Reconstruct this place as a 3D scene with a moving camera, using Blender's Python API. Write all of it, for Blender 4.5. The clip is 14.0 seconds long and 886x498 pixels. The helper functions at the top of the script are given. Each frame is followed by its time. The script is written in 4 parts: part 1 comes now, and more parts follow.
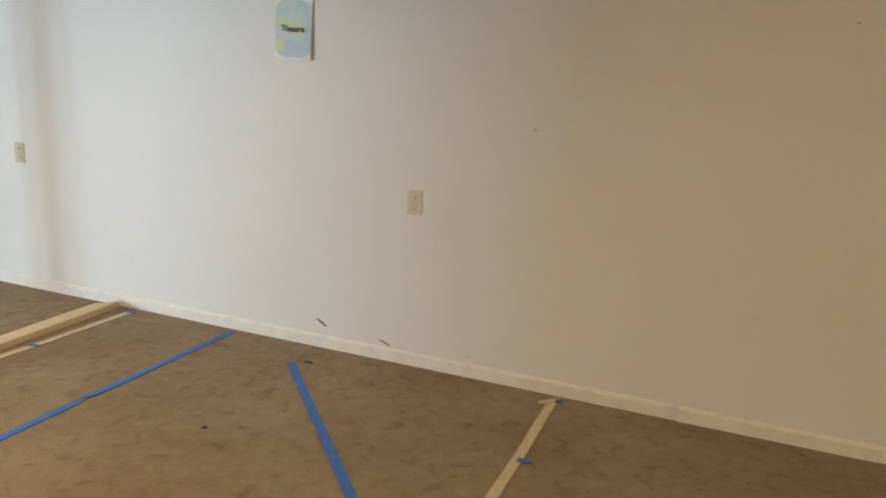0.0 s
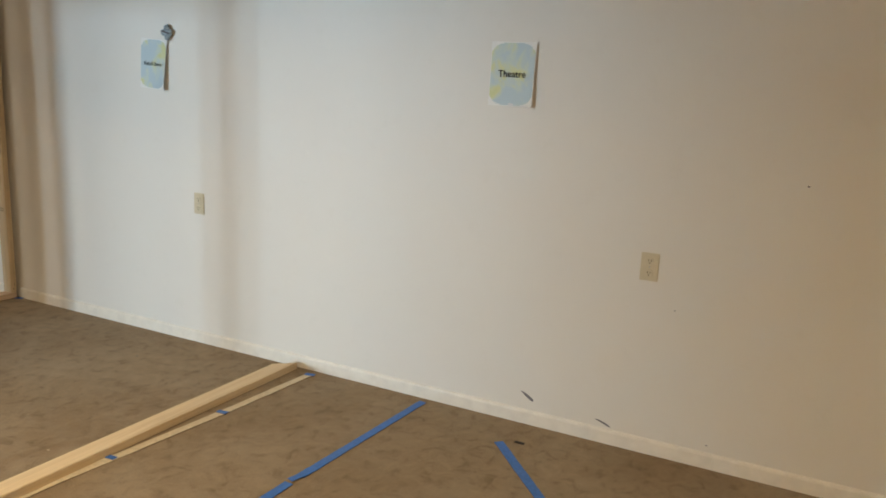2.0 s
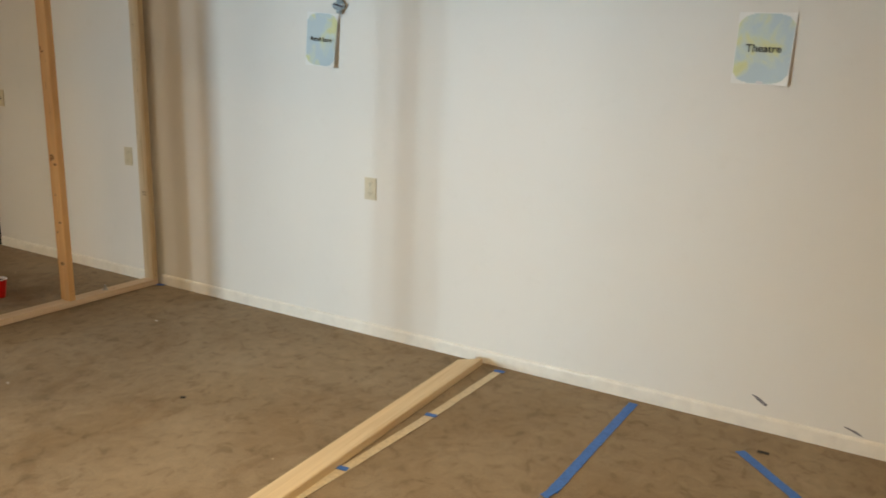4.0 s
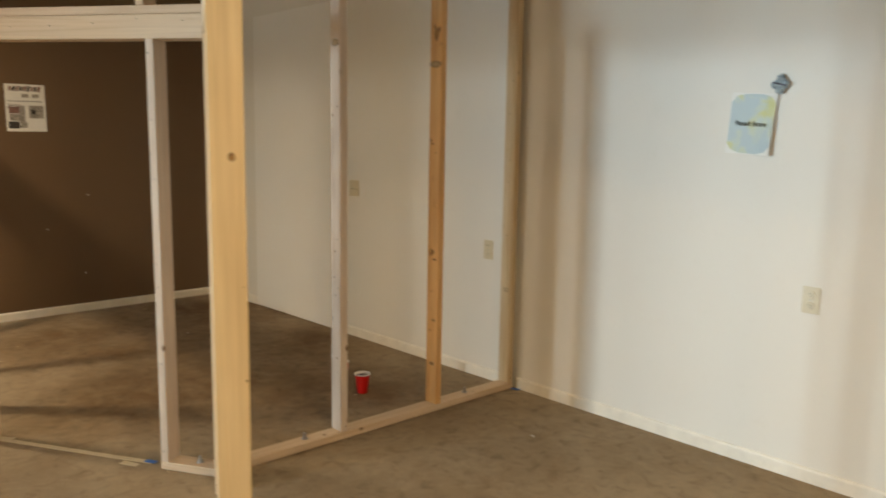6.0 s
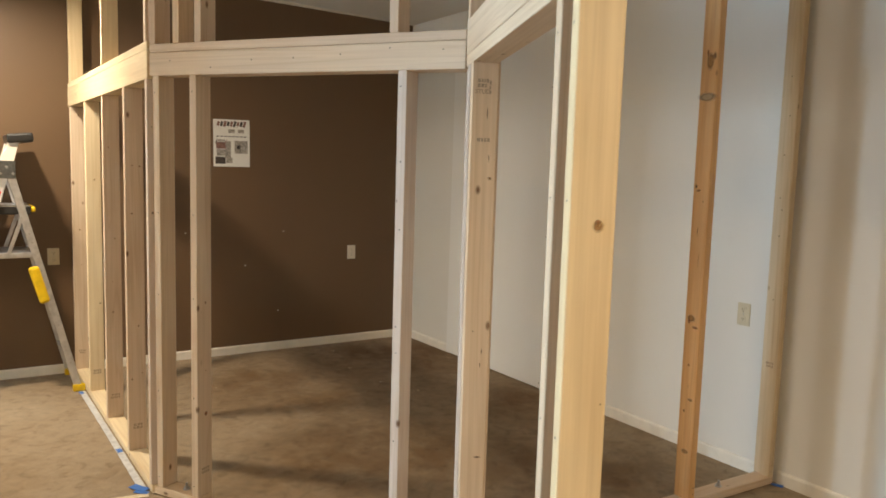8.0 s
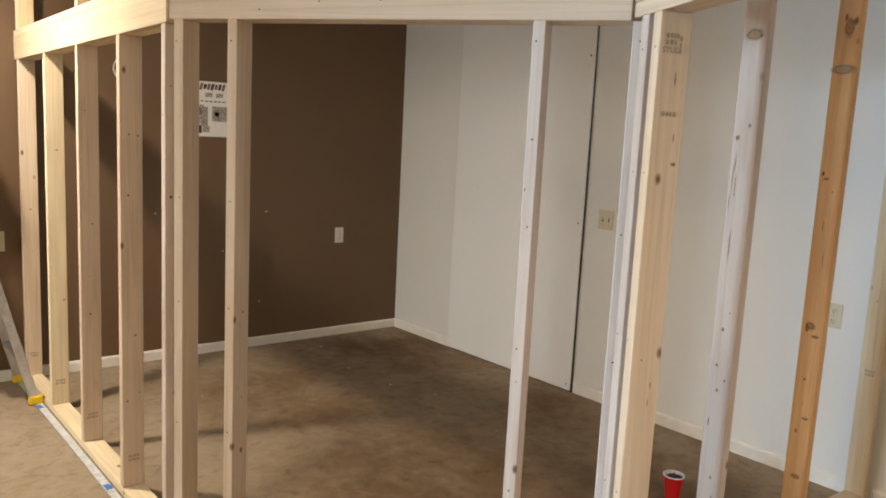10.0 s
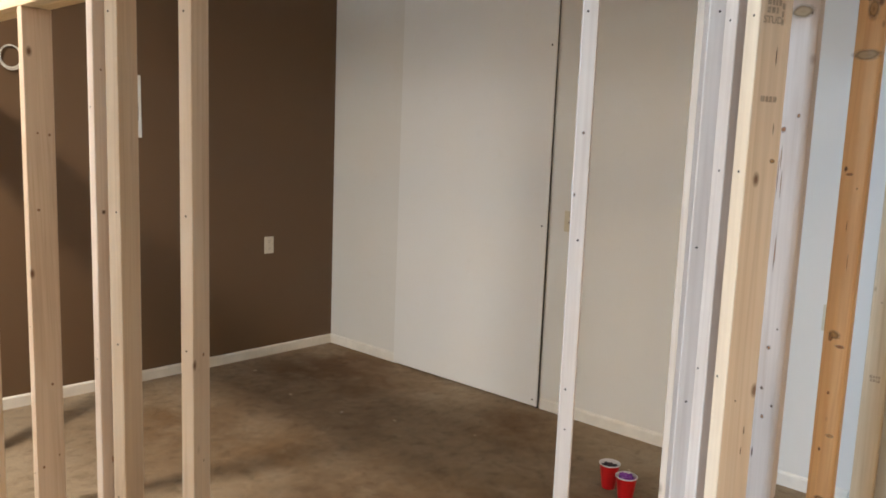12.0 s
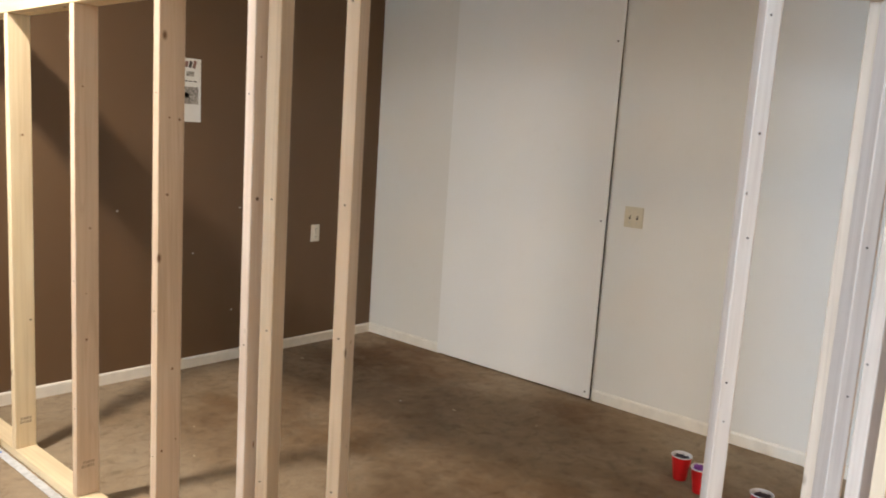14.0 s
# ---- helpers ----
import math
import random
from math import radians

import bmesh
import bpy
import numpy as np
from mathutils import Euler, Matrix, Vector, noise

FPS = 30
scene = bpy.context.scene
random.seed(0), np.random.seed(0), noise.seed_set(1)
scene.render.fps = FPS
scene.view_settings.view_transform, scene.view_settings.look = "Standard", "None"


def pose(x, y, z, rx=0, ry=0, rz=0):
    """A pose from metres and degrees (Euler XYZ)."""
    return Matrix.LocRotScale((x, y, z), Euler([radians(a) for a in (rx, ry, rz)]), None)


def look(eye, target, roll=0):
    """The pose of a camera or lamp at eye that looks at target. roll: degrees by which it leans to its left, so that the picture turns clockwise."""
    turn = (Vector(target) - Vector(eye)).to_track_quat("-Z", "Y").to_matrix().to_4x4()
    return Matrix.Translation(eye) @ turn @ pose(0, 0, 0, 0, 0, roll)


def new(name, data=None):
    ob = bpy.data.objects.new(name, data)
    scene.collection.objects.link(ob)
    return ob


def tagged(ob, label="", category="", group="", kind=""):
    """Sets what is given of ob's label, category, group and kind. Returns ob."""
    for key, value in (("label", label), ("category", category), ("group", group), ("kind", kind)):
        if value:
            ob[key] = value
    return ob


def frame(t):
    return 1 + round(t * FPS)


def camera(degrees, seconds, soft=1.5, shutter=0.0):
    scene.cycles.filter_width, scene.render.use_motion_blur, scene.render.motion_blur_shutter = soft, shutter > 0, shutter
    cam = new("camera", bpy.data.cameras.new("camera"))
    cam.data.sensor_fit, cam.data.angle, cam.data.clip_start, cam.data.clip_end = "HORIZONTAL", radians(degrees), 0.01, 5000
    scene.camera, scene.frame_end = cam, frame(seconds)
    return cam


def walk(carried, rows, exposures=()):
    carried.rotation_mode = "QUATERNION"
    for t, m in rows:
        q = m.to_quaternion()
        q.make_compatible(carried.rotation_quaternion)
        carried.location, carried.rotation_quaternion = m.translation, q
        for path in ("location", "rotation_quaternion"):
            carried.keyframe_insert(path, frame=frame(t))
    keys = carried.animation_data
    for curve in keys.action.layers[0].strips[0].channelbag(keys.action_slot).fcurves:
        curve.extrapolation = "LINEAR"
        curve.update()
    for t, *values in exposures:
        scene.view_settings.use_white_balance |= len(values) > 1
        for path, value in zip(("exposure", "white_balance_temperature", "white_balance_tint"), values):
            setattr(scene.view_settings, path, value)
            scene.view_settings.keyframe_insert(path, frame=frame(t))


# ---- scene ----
cam = camera(61.5, 14.0, soft=1.7, shutter=0.3)
PATH = [
    (0, (0.025, -0.046, 1.501), (-0.648, 1.773, 1.011), 3.2),
    (0.5, (-0.218, -0.065, 1.511), (-0.98, 1.722, 1.036), 3.1),
    (1, (-0.392, -0.068, 1.493), (-1.285, 1.662, 1.036), 2.9),
    (1.5, (-0.583, 0.012, 1.51), (-1.509, 1.74, 1.117), 3.1),
    (2, (-0.732, 0.053, 1.495), (-1.612, 1.804, 1.097), 2.7),
    (4.5, (-1.888, -0.173, 1.502), (-2.869, 1.499, 1.013), 2.2),
    (5, (-2.149, -0.219, 1.498), (-3.25, 1.397, 1.075), 1.9),
    (5.5, (-2.42, -0.177, 1.477), (-3.674, 1.345, 1.142), 1.7),
    (6, (-2.705, -0.229, 1.505), (-4.127, 1.148, 1.218), 1.0),
    (6.5, (-2.916, -0.354, 1.548), (-4.468, 0.883, 1.298), 0.6),
    (7, (-3.09, -0.346, 1.542), (-4.72, 0.79, 1.316), 0.7),
    (7.5, (-3.296, -0.294, 1.566), (-4.972, 0.779, 1.362), 1.0),
    (8, (-3.456, -0.28, 1.55), (-5.119, 0.81, 1.338), 1.7),
    (8.5, (-3.691, -0.359, 1.551), (-5.323, 0.773, 1.321), 2.3),
    (11, (-4.679, -0.478, 1.522), (-6.108, 0.892, 1.236), 2.6),
    (11.5, (-4.802, -0.454, 1.505), (-6.178, 0.97, 1.225), 2.3),
    (12, (-4.921, -0.416, 1.523), (-6.256, 1.049, 1.258), 2.2),
    (12.5, (-5.006, -0.427, 1.507), (-6.285, 1.086, 1.234), 2.6),
    (13, (-5.118, -0.524, 1.51), (-6.348, 1.029, 1.231), 3.0),
    (13.5, (-5.208, -0.671, 1.504), (-6.443, 0.876, 1.218), 3.5),
    (14, (-5.254, -0.756, 1.508), (-6.544, 0.745, 1.221), 3.7),
]
walk(cam, [(t, look(eye, target, roll)) for t, eye, target, roll in PATH],
     exposures=[(0.0, -0.02, 7600, 12), (2.0, -0.16, 8100, 12), (4.5, -0.08, 8800, 12), (6.5, 0.05, 9600, 13), (7.5, 0.18, 8500, 13), (8.5, 0.19, 7600, 12), (11.0, 0.38, 7150, 14), (12.5, 0.45, 6900, 14), (14.0, 0.50, 6900, 14)])

# world: daylight outside the glazed door far behind the walker
world = bpy.data.worlds.new("sky_world")
scene.world = world
world.use_nodes = True
_sky = world.node_tree.nodes.new("ShaderNodeTexSky")
_sky.sky_type = "NISHITA"
_sky.sun_disc = False
_sky.sun_elevation, _sky.sun_rotation = radians(40), radians(200)
world.node_tree.links.new(_sky.outputs[0], world.node_tree.nodes["Background"].inputs[0])
world.node_tree.nodes["Background"].inputs[1].default_value = 0.07

CEIL = 2.825                     # ceiling height at the white wall
DOOR_X, DOOR_Y, DOOR_W = -7.83, -9.2, 1.2


def area_lamp(name, place, target, sx, sy, watts, colour, spread=180):
    data = bpy.data.lights.new(name, "AREA")
    data.shape, data.size, data.size_y, data.energy, data.color = "RECTANGLE", sx, sy, watts, colour
    data.spread = radians(spread)
    ob = new(name, data)
    ob.matrix_basis = look(place, target)
    return ob


DAY = (0.37, 0.65, 1.0)
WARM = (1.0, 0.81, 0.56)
area_lamp("door_daylight", (DOOR_X, DOOR_Y + 0.15, 1.15), (DOOR_X, 0, 1.15), DOOR_W - 0.12, 2.0, 1170, DAY)
SOFT = (1.0, 0.88, 0.69)
FRESH = (1.0, 0.95, 0.86)
COOL = (0.84, 0.92, 1.0)
# unseen window, added for cool fill on the inner walls and stud faces
WIN_X0, WIN_X1, WIN_Z0, WIN_Z1 = -9.40, -8.58, 0.9, 2.1
area_lamp("window_daylight", ((WIN_X0 + WIN_X1) / 2, -5.03, (WIN_Z0 + WIN_Z1) / 2), ((WIN_X0 + WIN_X1) / 2, 0, (WIN_Z0 + WIN_Z1) / 2), WIN_X1 - WIN_X0 - 0.1, WIN_Z1 - WIN_Z0 - 0.1, 60, COOL)
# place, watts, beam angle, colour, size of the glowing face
# all unseen: first two inferred from lit sides and shadows, last two added fill
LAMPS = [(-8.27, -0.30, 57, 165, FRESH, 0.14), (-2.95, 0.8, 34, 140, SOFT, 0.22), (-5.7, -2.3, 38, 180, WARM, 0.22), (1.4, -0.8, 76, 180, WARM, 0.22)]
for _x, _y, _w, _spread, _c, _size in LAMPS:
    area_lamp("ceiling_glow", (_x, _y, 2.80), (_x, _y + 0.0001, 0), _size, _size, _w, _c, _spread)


# ---- materials ----
def mat_base(name, rough=0.6, metal=0.0):
    m = bpy.data.materials.new(name)
    m.use_nodes = True
    nt = m.node_tree
    b = nt.nodes["Principled BSDF"]
    b.inputs["Roughness"].default_value, b.inputs["Metallic"].default_value = rough, metal
    return m, nt, b


def node(nt, kind, **inputs):
    n = nt.nodes.new(kind)
    for key, value in inputs.items():
        n.inputs[key.replace("_", " ")].default_value = value
    return n


def ramp(nt, source, stops):
    r = nt.nodes.new("ShaderNodeValToRGB")
    while len(r.color_ramp.elements) < len(stops):
        r.color_ramp.elements.new(0.5)
    for e, (p, c) in zip(r.color_ramp.elements, stops):
        e.position, e.color = p, (*c, 1) if len(c) == 3 else c
    nt.links.new(source, r.inputs[0])
    return r.outputs[0]


def mix(nt, kind, fac, a, b):
    n = nt.nodes.new("ShaderNodeMix")
    n.data_type, n.blend_type = "RGBA", kind
    for sock, v in ((n.inputs[0], fac), (n.inputs[6], a), (n.inputs[7], b)):
        if isinstance(v, (int, float)):
            sock.default_value = v
        elif isinstance(v, tuple):
            sock.default_value = (*v, 1)
        else:
            nt.links.new(v, sock)
    return n.outputs[2]


def coords(nt, scale, kind="Object", jitter=False):
    tc = nt.nodes.new("ShaderNodeTexCoord")
    out = tc.outputs[kind]
    if jitter:
        oi = nt.nodes.new("ShaderNodeObjectInfo")
        mul = nt.nodes.new("ShaderNodeVectorMath")
        mul.operation = "MULTIPLY"
        mul.inputs[1].default_value = (37.0, 11.0, 53.0)
        nt.links.new(oi.outputs["Random"], mul.inputs[0])
        add = nt.nodes.new("ShaderNodeVectorMath")
        nt.links.new(out, add.inputs[0])
        nt.links.new(mul.outputs[0], add.inputs[1])
        out = add.outputs[0]
    mp = nt.nodes.new("ShaderNodeMapping")
    mp.inputs["Scale"].default_value = scale
    nt.links.new(out, mp.inputs["Vector"])
    return mp.outputs[0]


def noise_of(nt, vec, scale=1.0, detail=4.0, rough=0.55, distort=0.0):
    n = node(nt, "ShaderNodeTexNoise", Scale=scale, Detail=detail, Roughness=rough, Distortion=distort)
    nt.links.new(vec, n.inputs["Vector"])
    return n.outputs["Fac"]


def bump(nt, b, height, strength, distance):
    n = node(nt, "ShaderNodeBump", Strength=strength, Distance=distance)
    nt.links.new(height, n.inputs["Height"])
    nt.links.new(n.outputs[0], b.inputs["Normal"])


def wood(name, light, dark, knot=(0.16, 0.075, 0.03), pale=0.0):
    m, nt, b = mat_base(name, 0.62)
    fine = noise_of(nt, coords(nt, (70, 70, 1.6), jitter=True), 1.0, 5, 0.6, 0.3)
    rings = noise_of(nt, coords(nt, (13, 9, 0.40), jitter=True), 1.0, 3, 0.5, 1.6)
    wav = node(nt, "ShaderNodeMath")
    wav.operation = "MULTIPLY"
    nt.links.new(rings, wav.inputs[0])
    wav.inputs[1].default_value = 9.0
    frac = nt.nodes.new("ShaderNodeMath")
    frac.operation = "PINGPONG"
    frac.inputs[1].default_value = 1.0
    nt.links.new(wav.outputs[0], frac.inputs[0])
    col = ramp(nt, frac.outputs[0], [(0.0, light), (0.6, light), (1.0, tuple(0.74 * l + 0.26 * d for l, d in zip(light, dark)))])
    col = mix(nt, "MULTIPLY", 0.42, col, ramp(nt, fine, [(0.3, (0.72, 0.66, 0.6)), (0.62, (1, 1, 1))]))
    big = noise_of(nt, coords(nt, (5, 5, 0.9), jitter=True), 1.0, 3)
    col = mix(nt, "MULTIPLY", 0.6, col, ramp(nt, big, [(0.30, (0.74, 0.67, 0.60)), (0.52, (1, 1, 1)), (0.75, (1.0, 0.92, 0.82))]))
    oi = nt.nodes.new("ShaderNodeObjectInfo")
    col = mix(nt, "MULTIPLY", 0.8, col, ramp(nt, oi.outputs["Random"], [(0.0, (0.90, 0.86, 0.82)), (0.35, (1, 0.95, 0.93)), (0.65, (1.0, 1.0, 0.97)), (1.0, (1.0, 0.92, 0.80))]))
    vo = node(nt, "ShaderNodeTexVoronoi", Scale=1.0, Randomness=1.0)
    nt.links.new(coords(nt, (9, 9, 5.0), jitter=True), vo.inputs["Vector"])
    spot = ramp(nt, vo.outputs["Distance"], [(0.04, (1, 1, 1)), (0.10, (0, 0, 0))])
    gate = noise_of(nt, coords(nt, (4, 4, 1.3), jitter=True), 1.0, 1)
    spot = mix(nt, "MULTIPLY", 1.0, spot, ramp(nt, gate, [(0.36, (0, 0, 0)), (0.46, (1, 1, 1))]))
    col = mix(nt, "MIX", spot, col, knot)
    nt.links.new(col, b.inputs["Base Color"])
    bump(nt, b, fine, 0.25, 0.0012)
    return m


def wall_paint(name, colour, stain):
    m, nt, b = mat_base(name, 0.55)
    wide = noise_of(nt, coords(nt, (0.8, 0.8, 0.5)), 1.0, 4)
    col = mix(nt, "MIX", ramp(nt, wide, [(0.35, (0, 0, 0)), (0.75, (0.6, 0.6, 0.6))]), colour, stain)
    spots = noise_of(nt, coords(nt, (9, 9, 9)), 1.0, 5, 0.7)
    col = mix(nt, "MULTIPLY", 0.15, col, ramp(nt, spots, [(0.28, (0.86, 0.84, 0.8)), (0.42, (1, 1, 1))]))
    nt.links.new(col, b.inputs["Base Color"])
    fine = noise_of(nt, coords(nt, (260, 260, 180)), 1.0, 3)
    bump(nt, b, fine, 0.18, 0.001)
    return m


def plain(name, colour, rough=0.5, metal=0.0, vary=0.15, scale=30.0):
    m, nt, b = mat_base(name, rough, metal)
    n = noise_of(nt, coords(nt, (scale, scale, scale)), 1.0, 4)
    dark = tuple(c * (1 - vary * 2) for c in colour)
    nt.links.new(ramp(nt, n, [(0.3, dark), (0.6, colour)]), b.inputs["Base Color"])
    return m


def carpet_mat():
    m, nt, b = mat_base("carpet", 0.95)
    wide = noise_of(nt, coords(nt, (1.1, 1.3, 1)), 1.0, 5, 0.6, 0.4)
    mid = noise_of(nt, coords(nt, (15, 13, 1)), 1.0, 5, 0.62, 0.6)
    fine = noise_of(nt, coords(nt, (240, 240, 240)), 1.0, 3, 0.7)
    col = ramp(nt, wide, [(0.3, (0.265, 0.190, 0.116)), (0.5, (0.325, 0.250, 0.170)), (0.72, (0.375, 0.300, 0.215))])
    col = mix(nt, "MULTIPLY", 0.85, col, ramp(nt, mid, [(0.30, (0.64, 0.60, 0.54)), (0.45, (0.93, 0.91, 0.88)), (0.7, (1.12, 1.10, 1.07))]))
    col = mix(nt, "MULTIPLY", 0.7, col, ramp(nt, fine, [(0.3, (0.62, 0.6, 0.58)), (0.65, (1.1, 1.1, 1.1))]))
    blot = noise_of(nt, coords(nt, (2.6, 2.2, 1)), 1.0, 3, 0.5, 1.5)
    col = mix(nt, "MULTIPLY", ramp(nt, blot, [(0.6, (0, 0, 0)), (0.74, (0.35, 0.35, 0.35))]), col, (0.60, 0.50, 0.40))
    # rust stains by the corner; the wider patches paint in the room's dimmer floor
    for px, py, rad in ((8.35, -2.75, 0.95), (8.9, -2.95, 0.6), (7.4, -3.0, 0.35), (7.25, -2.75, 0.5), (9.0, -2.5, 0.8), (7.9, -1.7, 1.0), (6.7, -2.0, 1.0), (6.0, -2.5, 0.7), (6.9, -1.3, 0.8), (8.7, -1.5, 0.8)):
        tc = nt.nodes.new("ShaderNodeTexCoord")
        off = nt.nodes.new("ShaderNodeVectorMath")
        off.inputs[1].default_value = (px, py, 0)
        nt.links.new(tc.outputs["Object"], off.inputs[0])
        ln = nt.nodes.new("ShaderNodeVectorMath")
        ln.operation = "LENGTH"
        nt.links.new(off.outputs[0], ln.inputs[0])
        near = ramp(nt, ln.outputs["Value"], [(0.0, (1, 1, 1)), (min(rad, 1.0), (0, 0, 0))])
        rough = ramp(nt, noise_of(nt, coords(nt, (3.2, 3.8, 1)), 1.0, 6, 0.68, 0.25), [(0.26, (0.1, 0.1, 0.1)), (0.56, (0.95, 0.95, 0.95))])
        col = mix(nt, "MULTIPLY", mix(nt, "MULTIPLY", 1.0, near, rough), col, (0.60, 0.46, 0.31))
    nt.links.new(col, b.inputs["Base Color"])
    b.inputs["Specular IOR Level"].default_value = 0.1
    b.inputs["Sheen Weight"].default_value = 0.06
    bump(nt, b, fine, 0.7, 0.004)
    return m


PINE = wood("pine", (0.69, 0.55, 0.41), (0.46, 0.31, 0.19))
PINE_ORANGE = wood("pine_orange", (0.72, 0.43, 0.19), (0.48, 0.21, 0.06))
PINE_GOLD = wood("pine_gold", (0.77, 0.64, 0.43), (0.62, 0.46, 0.27))
PINE_GREY = wood("pine_weathered", (0.67, 0.55, 0.39), (0.46, 0.34, 0.21))
PINE_PINK = wood("pine_pale", (0.68, 0.59, 0.51), (0.50, 0.38, 0.30))
WHITE_WALL = wall_paint("white_wall_paint", (0.74, 0.71, 0.65), (0.69, 0.655, 0.59))
PLASTER = wall_paint("ceiling_paint", (0.74, 0.73, 0.70), (0.70, 0.69, 0.65))
SHEET = wall_paint("white_sheet", (0.80, 0.78, 0.74), (0.77, 0.75, 0.70))
BROWN_WALL = wall_paint("brown_wall_paint", (0.135, 0.076, 0.037), (0.142, 0.084, 0.043))
_bw = BROWN_WALL.node_tree.nodes["Principled BSDF"]
_bw.inputs["Roughness"].default_value, _bw.inputs["Specular IOR Level"].default_value = 0.5, 0.55
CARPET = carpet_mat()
TRIM = plain("trim_paint", (0.80, 0.75, 0.66), 0.4, 0, 0.05, 14)
BLUE_TAPE = plain("blue_tape", (0.035, 0.17, 0.55), 0.55, 0, 0.12, 60)
CREAM_TAPE = plain("masking_tape", (0.66, 0.55, 0.38), 0.6, 0, 0.10, 50)
IVORY = plain("ivory_plastic", (0.61, 0.53, 0.37), 0.35, 0, 0.03, 40)
PALE_PLASTIC = plain("pale_plastic", (0.72, 0.67, 0.58), 0.35, 0, 0.03, 40)
DARK = plain("dark_hole", (0.02, 0.018, 0.015), 0.7, 0, 0.1)
NAIL = plain("nail_head", (0.07, 0.05, 0.04), 0.45, 0.6, 0.2)


def knot_mat(name, core, ring, rim):
    """Growth rings round a dark core, fading unevenly into the board."""
    m, nt, b = mat_base(name, 0.6)
    flat = nt.nodes.new("ShaderNodeMapping")
    flat.inputs["Location"].default_value, flat.inputs["Scale"].default_value = (-1, -1, 0), (2, 2, 0)
    tc = nt.nodes.new("ShaderNodeTexCoord")
    nt.links.new(tc.outputs["Generated"], flat.inputs["Vector"])
    ln = nt.nodes.new("ShaderNodeVectorMath")
    ln.operation = "LENGTH"
    nt.links.new(flat.outputs[0], ln.inputs[0])
    wob = node(nt, "ShaderNodeMath")
    wob.operation = "MULTIPLY_ADD"
    nt.links.new(noise_of(nt, coords(nt, (1.8, 1.8, 1.8), "Generated", True), 1.0, 4, 0.6), wob.inputs[0])
    wob.inputs[1].default_value = 0.7
    nt.links.new(ln.outputs["Value"], wob.inputs[2])
    nt.links.new(ramp(nt, wob.outputs[0], [(0.40, core), (0.62, ring), (0.72, core), (0.82, ring), (1.0, rim)]), b.inputs["Base Color"])
    nt.links.new(ramp(nt, wob.outputs[0], [(0.5, (0.92, 0.92, 0.92)), (0.75, (0.6, 0.6, 0.6)), (0.9, (0.2, 0.2, 0.2)), (1.0, (0, 0, 0))]), b.inputs["Alpha"])
    return m


KNOT = knot_mat("knot", (0.20, 0.07, 0.02), (0.42, 0.17, 0.05), (0.55, 0.30, 0.12))
KNOT_DARK = knot_mat("dark_knot", (0.055, 0.025, 0.012), (0.17, 0.075, 0.03), (0.36, 0.18, 0.075))
SWIRL = knot_mat("grain_swirl", (0.25, 0.12, 0.035), (0.42, 0.23, 0.08), (0.55, 0.33, 0.14))
BARK = knot_mat("bark_stain", (0.34, 0.24, 0.13), (0.42, 0.30, 0.17), (0.52, 0.38, 0.24))
INK = plain("stamp_ink", (0.46, 0.34, 0.23), 0.7, 0, 0.3, 250)
PAPER = plain("paper", (0.80, 0.79, 0.75), 0.6, 0, 0.03, 20)
SCUFF = plain("scuff_rubber", (0.24, 0.22, 0.23), 0.8, 0, 0.4, 90)
RED = plain("red_plastic", (0.58, 0.012, 0.012), 0.3, 0, 0.06, 40)
CUP_WHITE = plain("white_plastic", (0.70, 0.67, 0.66), 0.35, 0, 0.03)
PURPLE = plain("purple_foil", (0.30, 0.04, 0.42), 0.35, 0, 0.35, 90)
DARK_STUFF = plain("dark_contents", (0.05, 0.03, 0.05), 0.5, 0, 0.4, 120)
ALU = plain("aluminium", (0.62, 0.63, 0.65), 0.35, 0.9, 0.12, 25)
BLACK = plain("black_plastic", (0.018, 0.018, 0.018), 0.35, 0, 0.2, 40)
YELLOW = plain("yellow_plastic", (0.80, 0.52, 0.02), 0.4, 0, 0.1, 30)
BOLT = plain("zinc_bolt", (0.5, 0.5, 0.5), 0.35, 0.9, 0.15, 90)
CABLE = plain("white_cable", (0.72, 0.69, 0.62), 0.45, 0, 0.05)
GREYBLUE = plain("grey_blue_foil", (0.34, 0.43, 0.47), 0.4, 0, 0.3, 120)
INKBLACK = plain("black_marker", (0.03, 0.03, 0.025), 0.7, 0, 0.1)


def glass_mat():
    m, nt, b = mat_base("glass", 0.02)
    b.inputs["Transmission Weight"].default_value = 1.0
    b.inputs["IOR"].default_value = 1.45
    return m


GLASS = glass_mat()

# ---- building helpers ----
PLACED = {}


def part(name, bm, material, parent=None, label="", m=None):
    """Links a bmesh as one mesh object, at the world pose m, under parent."""
    me = bpy.data.meshes.new(name)
    bm.to_mesh(me)
    bm.free()
    me.materials.append(material)
    return put_mesh(name, me, parent, label, m)


def put_mesh(name, me, parent=None, label="", m=None):
    ob = new(name, me)
    m = m or Matrix()
    PLACED[ob] = m
    if parent:
        ob.parent = parent
        ob.matrix_basis = PLACED[parent].inverted() @ m
    else:
        ob.matrix_basis = m
    return tagged(ob, label)


def thing(name, place, label, category, group="", kind=""):
    ob = new(name)
    ob.empty_display_size = 0.1
    ob.matrix_basis = Matrix.Translation(place)
    PLACED[ob] = Matrix.Translation(place)
    return tagged(ob, label, category, group, kind)


